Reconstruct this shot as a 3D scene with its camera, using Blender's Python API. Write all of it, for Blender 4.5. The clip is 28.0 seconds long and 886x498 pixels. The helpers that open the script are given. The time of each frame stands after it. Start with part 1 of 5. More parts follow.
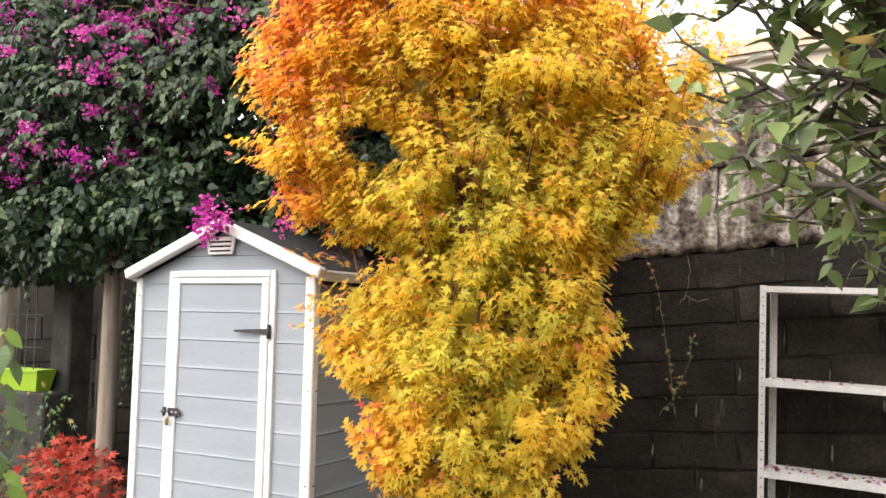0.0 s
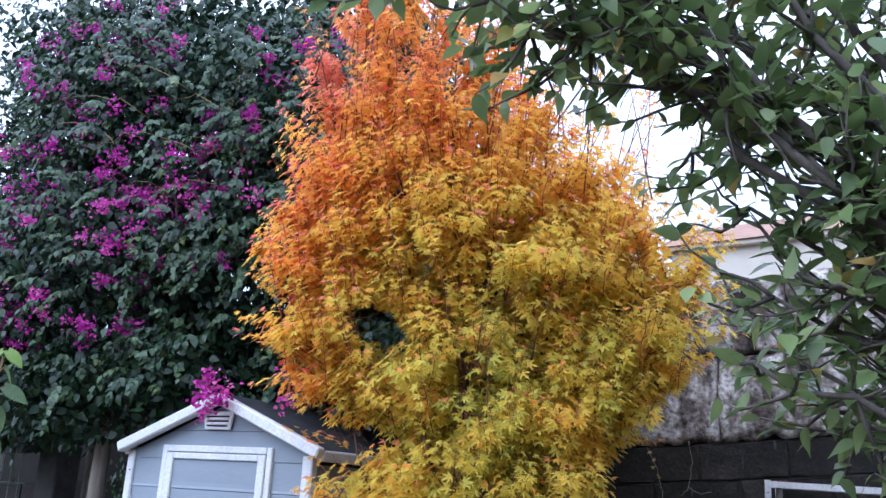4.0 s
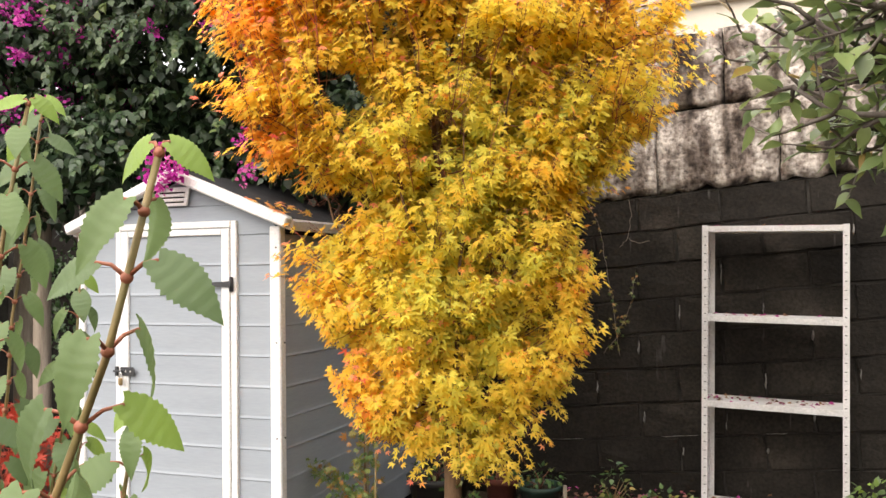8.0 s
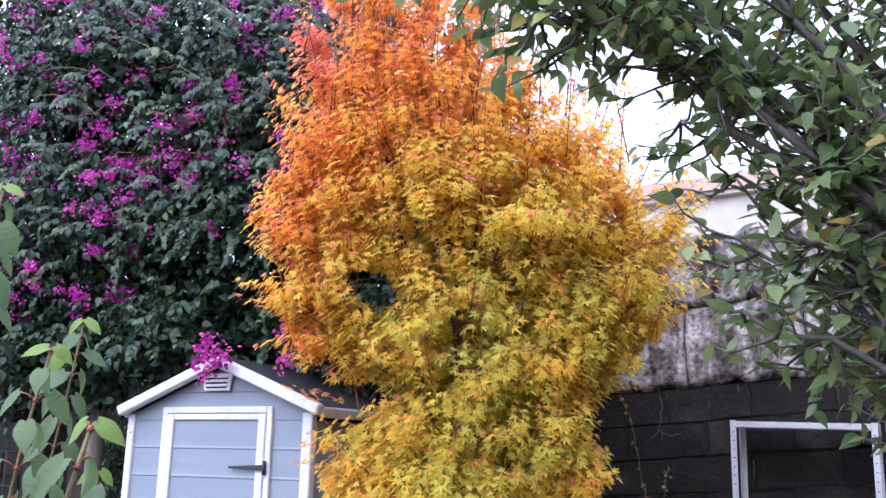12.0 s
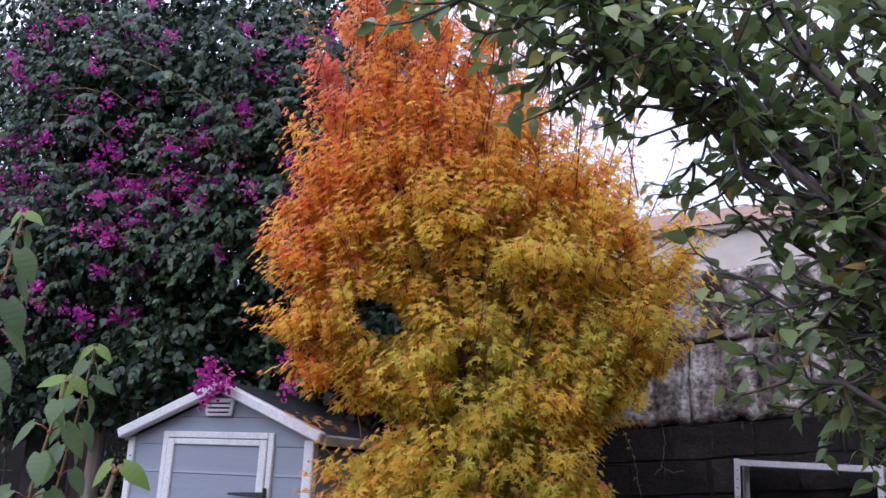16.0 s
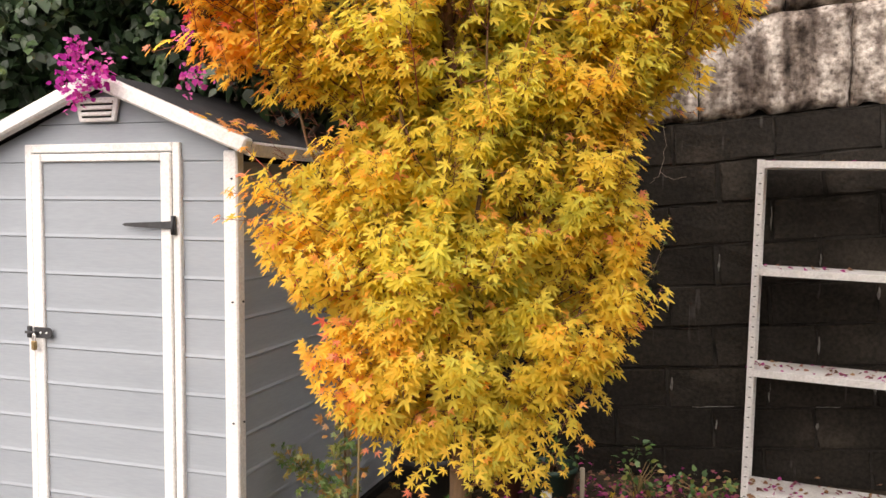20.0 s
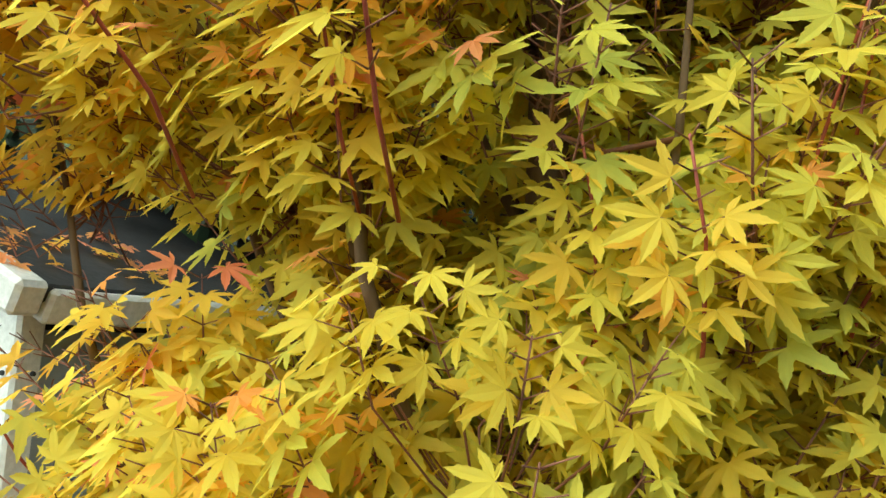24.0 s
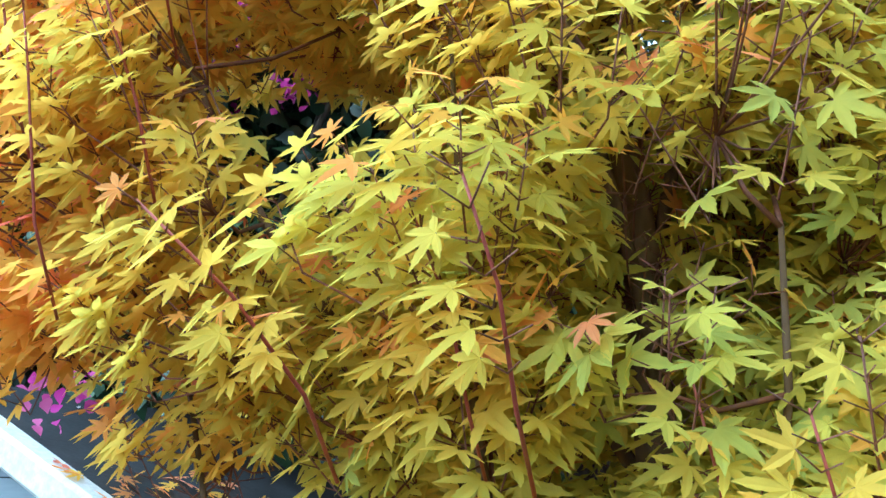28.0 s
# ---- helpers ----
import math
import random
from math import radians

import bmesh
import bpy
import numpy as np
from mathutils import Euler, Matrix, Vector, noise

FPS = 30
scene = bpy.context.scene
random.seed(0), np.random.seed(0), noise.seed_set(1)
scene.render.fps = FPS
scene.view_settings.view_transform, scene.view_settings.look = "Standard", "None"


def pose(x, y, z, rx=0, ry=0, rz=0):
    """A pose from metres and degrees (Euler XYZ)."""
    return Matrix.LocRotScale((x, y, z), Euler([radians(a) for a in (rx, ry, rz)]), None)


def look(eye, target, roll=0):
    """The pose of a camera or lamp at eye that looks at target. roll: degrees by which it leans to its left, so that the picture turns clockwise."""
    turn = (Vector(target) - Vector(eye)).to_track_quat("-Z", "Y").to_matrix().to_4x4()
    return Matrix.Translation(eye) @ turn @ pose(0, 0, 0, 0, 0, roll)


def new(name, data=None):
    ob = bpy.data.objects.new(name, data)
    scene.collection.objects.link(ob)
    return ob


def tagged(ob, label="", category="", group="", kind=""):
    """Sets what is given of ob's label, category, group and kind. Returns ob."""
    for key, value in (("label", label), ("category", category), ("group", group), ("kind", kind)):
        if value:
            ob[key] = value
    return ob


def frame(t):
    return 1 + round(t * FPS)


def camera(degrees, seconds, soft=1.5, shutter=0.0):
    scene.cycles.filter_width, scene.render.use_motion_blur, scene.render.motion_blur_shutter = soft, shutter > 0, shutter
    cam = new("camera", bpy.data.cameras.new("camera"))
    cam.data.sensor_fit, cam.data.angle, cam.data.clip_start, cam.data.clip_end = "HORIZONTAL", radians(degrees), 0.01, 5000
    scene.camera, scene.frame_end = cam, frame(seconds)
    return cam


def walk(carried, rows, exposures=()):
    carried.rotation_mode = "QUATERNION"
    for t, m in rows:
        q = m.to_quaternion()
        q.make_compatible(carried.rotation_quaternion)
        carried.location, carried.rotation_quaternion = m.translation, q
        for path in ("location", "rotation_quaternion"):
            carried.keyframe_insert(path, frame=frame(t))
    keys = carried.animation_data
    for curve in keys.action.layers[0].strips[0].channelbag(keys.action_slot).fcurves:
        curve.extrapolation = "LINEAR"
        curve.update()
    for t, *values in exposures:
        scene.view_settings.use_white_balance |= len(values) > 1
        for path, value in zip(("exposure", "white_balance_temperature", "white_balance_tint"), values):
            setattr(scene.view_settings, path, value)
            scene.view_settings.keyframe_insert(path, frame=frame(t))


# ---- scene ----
cam = camera(55.1, 28.0, 1.5)
PATH = [
    (0, (3.034, -3.419, 1.554), (2.098, -1.658, 1.71), 1.1),
    (0.5, (3.03, -3.414, 1.537), (2.085, -1.659, 1.704), 1.0),
    (1, (3.004, -3.442, 1.515), (2.099, -1.687, 1.832), 1.2),
    (1.5, (2.996, -3.48, 1.456), (2.11, -1.765, 1.975), 3.3),
    (2, (3.005, -3.503, 1.498), (2.12, -1.796, 2.051), 2.8),
    (2.5, (3.012, -3.5, 1.506), (2.114, -1.805, 2.071), 3.4),
    (4.5, (3.008, -3.473, 1.619), (2.104, -1.768, 2.144), 2.9),
    (5, (2.993, -3.438, 1.597), (2.084, -1.685, 1.917), 2.7),
    (5.5, (2.986, -3.417, 1.586), (2.089, -1.643, 1.802), 2.7),
    (6, (2.956, -3.433, 1.561), (2.049, -1.655, 1.695), 2.8),
    (6.5, (2.936, -3.446, 1.554), (1.948, -1.71, 1.653), 2.3),
    (7, (2.847, -3.437, 1.525), (1.886, -1.685, 1.614), 3.8),
    (7.5, (2.718, -3.501, 1.526), (1.903, -1.679, 1.668), 1.2),
    (8, (2.658, -3.578, 1.505), (1.969, -1.701, 1.558), -0.7),
    (8.5, (2.753, -3.639, 1.491), (2.007, -1.784, 1.532), -0.7),
    (9, (2.854, -3.672, 1.486), (2.103, -1.819, 1.488), -0.6),
    (9.5, (2.903, -3.691, 1.492), (2.14, -1.842, 1.538), -0.5),
    (10, (2.915, -3.689, 1.506), (2.145, -1.845, 1.587), -0.5),
    (10.5, (2.917, -3.683, 1.514), (2.137, -1.844, 1.618), -0.1),
    (11, (2.923, -3.696, 1.526), (2.143, -1.861, 1.681), 0.0),
    (11.5, (2.931, -3.732, 1.548), (2.127, -1.929, 1.867), 0.4),
    (12, (2.945, -3.755, 1.561), (2.135, -1.985, 2.021), 0.9),
    (12.5, (2.953, -3.774, 1.566), (2.136, -2.049, 2.163), 1.5),
    (13, (2.933, -3.775, 1.581), (2.091, -2.07, 2.202), 2.6),
    (13.5, (2.923, -3.801, 1.582), (2.098, -2.102, 2.239), 3.1),
    (15.5, (2.931, -3.781, 1.579), (2.094, -2.083, 2.224), 3.0),
    (16, (2.92, -3.769, 1.581), (2.111, -2.015, 2.1), 2.4),
    (16.5, (2.893, -3.764, 1.561), (2.105, -1.963, 1.929), 2.7),
    (17, (2.817, -3.642, 1.532), (2.087, -1.799, 1.795), 2.5),
    (17.5, (2.663, -3.483, 1.562), (1.961, -1.618, 1.737), 2.0),
    (18, (2.594, -3.383, 1.569), (1.89, -1.513, 1.652), 2.0),
    (18.5, (2.542, -3.268, 1.543), (1.78, -1.419, 1.513), 0.5),
    (19, (2.448, -3.09, 1.571), (1.717, -1.229, 1.504), -0.7),
    (19.5, (2.373, -2.94, 1.582), (1.65, -1.078, 1.475), -0.2),
    (20, (2.224, -2.758, 1.56), (1.597, -0.862, 1.442), 0.3),
    (20.5, (2.121, -2.608, 1.585), (1.519, -0.706, 1.439), 0.5),
    (22.5, (1.838, -1.517, 1.702), (1.098, 0.336, 1.561), 1.1),
    (23, (1.834, -1.294, 1.747), (0.973, 0.511, 1.774), 3.2),
    (23.5, (1.767, -1.098, 1.748), (0.877, 0.686, 1.896), 5.6),
    (24, (1.654, -0.91, 1.764), (0.78, 0.881, 1.932), 4.8),
    (24.5, (1.636, -0.801, 1.777), (0.683, 0.949, 1.955), 4.0),
    (25, (1.652, -0.753, 1.786), (0.565, 0.915, 1.976), 4.0),
    (25.5, (1.66, -0.758, 1.783), (0.553, 0.898, 1.96), 4.0),
    (26, (1.657, -0.79, 1.784), (0.566, 0.877, 1.964), 3.8),
    (26.5, (1.633, -0.898, 1.821), (0.608, 0.779, 2.192), 3.5),
    (27, (1.61, -0.985, 1.832), (0.662, 0.687, 2.384), 3.6),
    (27.5, (1.61, -1.017, 1.827), (0.669, 0.636, 2.446), 3.5),
    (28, (1.637, -0.991, 1.823), (0.651, 0.647, 2.408), 2.4),
]
EXPOSURES = [
    (0.0, 1.23, 6900, 12), (0.7, 1.23, 6800, 12), (1.5, 0.82, 5500, 10), (2.0, 0.77, 4900, 13), (4.5, 0.54, 5000, 16), (5.0, 0.74, 5300, 21), (6.0, 1.05, 6700, 13),
    (8.0, 1.18, 7200, 14), (9.0, 1.30, 7400, 14), (11.0, 1.40, 7500, 15), (11.5, 0.95, 6500, 14), (12.0, 0.9, 5200, 24), (13.0, 0.2, 5200, 19), (16.0, -0.03, 5400, 28), (17.0, 0.65, 6100, 18), (18.0, 0.95, 6400, 12),
    (19.0, 1.03, 7000, 16), (20.0, 1.03, 7400, 18), (22.5, 0.76, 8000, 18), (23.0, 0.82, 8000, 14), (24.0, 1.03, 6300, -16), (25.0, 1.2, 6900, 0), (26.0, 1.2, 6900, 0), (27.0, 1.4, 6000, 2), (28.0, 1.18, 4500, -12)]
walk(cam, [(t, look(eye, target, roll)) for t, eye, target, roll in PATH], EXPOSURES)

# ---- the plan ----
WALL_SLOPE, WALL_TOP, GRANITE_TOP = 4.6, 1.985, 2.99
RACK_AT, RACK_YAW, RACK_W, RACK_Z = (2.332, 1.645, 0.06), -5.0, 0.785, (1.695, 1.17, 0.67, 0.05)
MAPLE_AT = (1.41, -0.06, 0.0)
CITRUS_AT = (3.71, -1.2, 0.12)
RED_AT = (-1.2, 0.0)
SAPLING_AT = (0.79, 0.32)
SHOOTS = [
    ((2.344, -3.185, 1.574), (1.75, -3.2, 0.0), 0.047, 0.3), ((2.002, -2.793, 1.358), (1.75, -2.85, 0.0), 0.06, 1.1),
    ((1.665, -2.79, 1.989), (1.515, -2.89, 0.0), 0.06, 0.0), ((1.461, -2.398, 1.82), (1.25, -2.5, 0.0), 0.06, 0.6),
    ((1.5, -2.35, 1.5), (1.3, -2.4, 0.0), 0.06, 1.0), ((1.47, -2.31, 1.22), (1.25, -2.35, 0.0), 0.065, 0.2), ((1.93, -2.88, 1.69), (1.6, -2.95, 0.0), 0.05, 0.9)]
CREEPERS = [
    (1, [(-0.567, -0.03, 1.98), (-0.486, -0.03, 1.757), (-0.44, -0.03, 1.46), (-0.407, -0.03, 1.26), (-0.37, -0.03, 0.95)], 26, (0.7, 1.0)),
    (2, [(-0.254, -0.03, 1.46), (-0.29, -0.03, 1.3), (-0.344, -0.03, 1.164), (-0.4, -0.03, 1.05), (-0.473, -0.03, 0.96)], 34, (0.55, 1.0)),
    (3, [(-0.3, -0.03, 1.98), (-0.278, -0.03, 1.85), (-0.31, -0.03, 1.703), (-0.36, -0.03, 1.65)], 0, (0, 1)),
    (4, [(-0.31, -0.03, 1.71), (-0.24, -0.03, 1.67), (-0.17, -0.03, 1.684)], 0, (0, 1))]

# ---- light ----
world = bpy.data.worlds.new("overcast_sky")
scene.world = world
world.use_nodes = True
wn, wl = world.node_tree.nodes, world.node_tree.links
sky = wn.new("ShaderNodeTexSky")
sky.sky_type, sky.sun_disc = "NISHITA", False
sky.sun_elevation, sky.sun_rotation = radians(38), radians(201)
coord = wn.new("ShaderNodeTexCoord")
split = wn.new("ShaderNodeSeparateXYZ")
wl.new(coord.outputs["Generated"], split.inputs[0])
cloud_ramp = wn.new("ShaderNodeValToRGB")
cloud_ramp.color_ramp.elements[0].color = (0.33, 0.335, 0.35, 1)
cloud_ramp.color_ramp.elements[1].color = (1.0, 1.0, 1.0, 1)
wl.new(split.outputs["Z"], cloud_ramp.inputs[0])
lift = wn.new("ShaderNodeMix")
lift.data_type, lift.blend_type = "RGBA", "MULTIPLY"
lift.inputs[0].default_value = 1.0
lift.inputs[7].default_value = (12.0, 12.2, 12.5, 1)
wl.new(cloud_ramp.outputs[0], lift.inputs[6])
veil = wn.new("ShaderNodeMix")
veil.data_type = "RGBA"
veil.inputs[0].default_value = 0.88
wl.new(sky.outputs[0], veil.inputs[6])
wl.new(lift.outputs[2], veil.inputs[7])
wl.new(veil.outputs[2], wn["Background"].inputs[0])
wn["Background"].inputs[1].default_value = 0.18
sun = new("sun", bpy.data.lights.new("sun", "SUN"))
sun.data.energy, sun.data.angle, sun.data.color = 1.25, radians(60), (1.0, 0.95, 0.88)
sun.matrix_world = look((0, 0, 0), (0.3, 0.78, -0.66))


# ---- materials ----
def material(name, rough=0.7, metal=0.0, spec=0.5):
    m = bpy.data.materials.new(name)
    m.use_nodes = True
    b = m.node_tree.nodes["Principled BSDF"]
    b.inputs["Roughness"].default_value = rough
    b.inputs["Metallic"].default_value = metal
    b.inputs["Specular IOR Level"].default_value = spec
    return m, m.node_tree.nodes, m.node_tree.links, b


def ramp(n, stops):
    r = n.new("ShaderNodeValToRGB")
    e = r.color_ramp.elements
    while len(e) < len(stops):
        e.new(0.5)
    for k, (p, c) in zip(e, stops):
        k.position, k.color = p, (*c, 1)
    return r


def mixed(n, l, fac, a, b, mode="MIX"):
    m = n.new("ShaderNodeMix")
    m.data_type, m.blend_type = "RGBA", mode
    for i, v in ((0, fac), (6, a), (7, b)):
        if isinstance(v, (int, float)):
            m.inputs[i].default_value = v
        elif isinstance(v, tuple):
            m.inputs[i].default_value = (*v, 1)
        else:
            l.new(v, m.inputs[i])
    return m.outputs[2]


def noise_tex(n, l, scale, detail=4, stretch=None, rough=0.6):
    t = n.new("ShaderNodeTexNoise")
    t.inputs["Scale"].default_value, t.inputs["Detail"].default_value = scale, detail
    t.inputs["Roughness"].default_value = rough
    c = n.new("ShaderNodeTexCoord")
    if stretch:
        mp = n.new("ShaderNodeMapping")
        mp.inputs["Scale"].default_value = stretch
        l.new(c.outputs["Object"], mp.inputs[0])
        l.new(mp.outputs[0], t.inputs["Vector"])
    else:
        l.new(c.outputs["Object"], t.inputs["Vector"])
    return t.outputs["Fac"]


def world_noise(n, l, scale, detail=4, stretch=(1, 1, 1)):
    t = n.new("ShaderNodeTexNoise")
    t.inputs["Scale"].default_value, t.inputs["Detail"].default_value = scale, detail
    g = n.new("ShaderNodeNewGeometry")
    mp = n.new("ShaderNodeMapping")
    mp.inputs["Scale"].default_value = stretch
    l.new(g.outputs["Position"], mp.inputs[0])
    l.new(mp.outputs[0], t.inputs["Vector"])
    return t.outputs["Fac"]


def bump(n, l, b, height, strength, distance=0.01):
    k = n.new("ShaderNodeBump")
    k.inputs["Strength"].default_value, k.inputs["Distance"].default_value = strength, distance
    l.new(height, k.inputs["Height"])
    l.new(k.outputs[0], b.inputs["Normal"])


def simple(name, dark, light, scale=8, rough=0.7, spec=0.4, metal=0.0, rel=0.3, dist=0.004, stretch=None, fine=90, at_world=False, soft=0.8):
    m, n, l, b = material(name, rough, metal, spec)
    big = world_noise(n, l, scale, 5, stretch or (1, 1, 1)) if at_world else noise_tex(n, l, scale, 5, stretch)
    tiny = world_noise(n, l, fine, 3) if at_world else noise_tex(n, l, fine, 3, stretch)
    base = ramp(n, [(0.3, dark), (0.7, light)])
    l.new(big, base.inputs[0])
    speck = ramp(n, [(0.35, (soft, soft, soft)), (0.65, (1.0, 1.0, 1.0))])
    l.new(tiny, speck.inputs[0])
    l.new(mixed(n, l, 1.0, base.outputs[0], speck.outputs[0], "MULTIPLY"), b.inputs["Base Color"])
    bump(n, l, b, tiny, rel, dist)
    return m


def foliage(name, stops, rough=0.45, spec=0.4, through_light=0.35, spread=0.25, use_tone=True):
    """A leaf: colour by tone (ripeness, painted shade) and leaf, some light passes through."""
    m, n, l, b = material(name, rough, 0, spec)
    g = n.new("ShaderNodeNewGeometry")
    oi = n.new("ShaderNodeObjectInfo")
    add = n.new("ShaderNodeMath")
    add.operation = "MULTIPLY_ADD"
    add.inputs[1].default_value = spread
    l.new(g.outputs["Random Per Island"], add.inputs[0])
    if use_tone:
        a = n.new("ShaderNodeAttribute")
        a.attribute_name = "tone"
        l.new(a.outputs["Fac"], add.inputs[2])
    else:
        l.new(oi.outputs["Random"], add.inputs[2])
    sp = noise_tex(n, l, 60, 3)
    jit = n.new("ShaderNodeMath")
    jit.operation = "MULTIPLY_ADD"
    jit.inputs[1].default_value = 0.16
    l.new(sp, jit.inputs[0])
    l.new(add.outputs[0], jit.inputs[2])
    sub = n.new("ShaderNodeMath")
    sub.operation = "SUBTRACT"
    sub.inputs[1].default_value = 0.08 + spread / 2
    l.new(jit.outputs[0], sub.inputs[0])
    r = ramp(n, stops)
    l.new(sub.outputs[0], r.inputs[0])
    l.new(r.outputs[0], b.inputs["Base Color"])
    tr = n.new("ShaderNodeBsdfTranslucent")
    l.new(r.outputs[0], tr.inputs[0])
    mx = n.new("ShaderNodeMixShader")
    mx.inputs[0].default_value = through_light
    l.new(b.outputs[0], mx.inputs[1])
    l.new(tr.outputs[0], mx.inputs[2])
    l.new(mx.outputs[0], n["Material Output"].inputs[0])
    bump(n, l, b, sp, 0.2, 0.002)
    return m


M_MAPLE = foliage("maple_leaf", [(0.0, (0.6, 0.64, 0.15)), (0.18, (0.86, 0.74, 0.13)), (0.4, (0.97, 0.67, 0.11)), (0.6, (0.97, 0.49, 0.1)), (0.82, (0.93, 0.38, 0.24)), (1.0, (0.76, 0.15, 0.11))], 0.6, 0.15, 0.66, 0.18)
M_RED = foliage("red_leaf", [(0.0, (0.34, 0.035, 0.022)), (0.5, (0.5, 0.065, 0.04)), (1.0, (0.6, 0.16, 0.1))], 0.5, 0.3, 0.35, 0.6)
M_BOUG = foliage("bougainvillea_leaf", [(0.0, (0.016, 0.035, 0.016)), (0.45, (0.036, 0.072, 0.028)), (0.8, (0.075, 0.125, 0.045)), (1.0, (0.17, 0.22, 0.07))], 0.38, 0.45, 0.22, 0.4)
M_BRACT = foliage("bougainvillea_bract", [(0.0, (0.4, 0.025, 0.28)), (0.5, (0.62, 0.05, 0.42)), (1.0, (0.74, 0.22, 0.45))], 0.55, 0.2, 0.4, 0.7)
M_CITRUS = foliage("citrus_leaf", [(0.0, (0.13, 0.19, 0.075)), (0.5, (0.23, 0.31, 0.11)), (0.8, (0.36, 0.43, 0.17)), (0.95, (0.46, 0.44, 0.1)), (1.0, (0.5, 0.34, 0.11))], 0.36, 0.55, 0.42, 0.5)
M_HIB = foliage("broad_leaf", [(0.0, (0.12, 0.18, 0.085)), (0.5, (0.16, 0.24, 0.09)), (1.0, (0.28, 0.42, 0.06))], 0.45, 0.4, 0.4, 0.3)
M_IVY = foliage("ivy_leaf", [(0.0, (0.03, 0.08, 0.02)), (0.5, (0.07, 0.15, 0.04)), (0.8, (0.22, 0.24, 0.06)), (1.0, (0.42, 0.2, 0.06))], 0.4, 0.45, 0.2, 0.5)
M_LITTER = foliage("fallen_bract", [(0.0, (0.16, 0.08, 0.06)), (0.35, (0.35, 0.2, 0.1)), (0.6, (0.3, 0.04, 0.15)), (1.0, (0.45, 0.06, 0.26))], 0.7, 0.2, 0.2, 0.9)
M_BARK = simple("maple_bark", (0.09, 0.055, 0.032), (0.2, 0.125, 0.075), 14, 0.85, 0.2, stretch=(1, 1, 0.25), rel=0.5)
M_TWIG = simple("red_twig", (0.13, 0.055, 0.04), (0.3, 0.11, 0.07), 20, 0.55, 0.4)
M_SHOOT = simple("coral_shoot", (0.28, 0.05, 0.035), (0.45, 0.09, 0.06), 25, 0.45, 0.45)
M_CBARK = simple("grey_bark", (0.085, 0.07, 0.06), (0.2, 0.17, 0.15), 14, 0.85, 0.2, stretch=(1, 1, 0.4), rel=0.5)
M_STEM = simple("green_stem", (0.18, 0.16, 0.06), (0.34, 0.2, 0.09), 16, 0.5, 0.4)
M_PETIOLE = simple("red_petiole", (0.3, 0.09, 0.05), (0.42, 0.16, 0.09), 16, 0.5, 0.4)
M_WOOD = simple("weathered_pole", (0.2, 0.16, 0.12), (0.38, 0.33, 0.27), 9, 0.85, 0.2, stretch=(3, 3, 0.25), rel=0.5)
M_SIDING = simple("grey_siding", (0.265, 0.30, 0.335), (0.305, 0.34, 0.375), 3, 0.62, 0.35, stretch=(0.3, 0.3, 3), rel=0.12, dist=0.001, fine=60, soft=0.93)
M_TRIM = simple("white_plastic_trim", (0.72, 0.72, 0.71), (0.82, 0.815, 0.8), 6, 0.5, 0.4, rel=0.1)
M_ROOF = simple("roof_panel", (0.022, 0.022, 0.026), (0.05, 0.05, 0.055), 7, 0.75, 0.3)
M_BLACK = simple("black_iron", (0.02, 0.021, 0.024), (0.04, 0.042, 0.046), 30, 0.5, 0.5)
M_BRASS = simple("brass_padlock", (0.3, 0.21, 0.1), (0.45, 0.33, 0.17), 30, 0.4, 0.5, 0.8)
M_DARK = simple("dark_gap", (0.02, 0.02, 0.02), (0.035, 0.035, 0.035), 10, 0.9, 0.1)
M_RACK = simple("white_enamel_steel", (0.62, 0.61, 0.6), (0.8, 0.79, 0.78), 7, 0.45, 0.5, rel=0.1)
M_SOIL = simple("garden_soil", (0.03, 0.022, 0.016), (0.085, 0.065, 0.045), 3, 0.95, 0.1, rel=0.9, dist=0.03, fine=30)
M_CONC = simple("old_concrete", (0.19, 0.18, 0.165), (0.34, 0.33, 0.31), 3.5, 0.9, 0.2, rel=0.6)
# concrete of the low wall and post, darkened to carry the climber's shade
M_SHADED_CONC = simple("shade_darkened_concrete", (0.028, 0.027, 0.024), (0.09, 0.087, 0.078), 4.5, 0.92, 0.15, rel=0.7)
M_TERRA = simple("terracotta", (0.11, 0.035, 0.026), (0.18, 0.058, 0.04), 9, 0.8, 0.25)
M_BPOT = simple("dark_pot", (0.025, 0.026, 0.028), (0.05, 0.05, 0.052), 9, 0.55, 0.4)
M_GPOT = simple("dark_green_pot", (0.012, 0.035, 0.025), (0.03, 0.065, 0.05), 9, 0.5, 0.4)
M_LIME = simple("lime_plastic", (0.3, 0.5, 0.03), (0.38, 0.58, 0.05), 5, 0.45, 0.4, rel=0.05)
M_WIRE = simple("green_wire", (0.12, 0.15, 0.13), (0.22, 0.25, 0.22), 20, 0.5, 0.4)
M_CREAM = simple("cream_render", (0.62, 0.55, 0.45), (0.72, 0.66, 0.56), 1.5, 0.9, 0.2)
M_TILE = simple("roof_tile", (0.3, 0.17, 0.12), (0.42, 0.27, 0.2), 3, 0.85, 0.2)
M_LABEL = simple("white_label", (0.72, 0.72, 0.7), (0.8, 0.8, 0.78), 9, 0.6, 0.3)


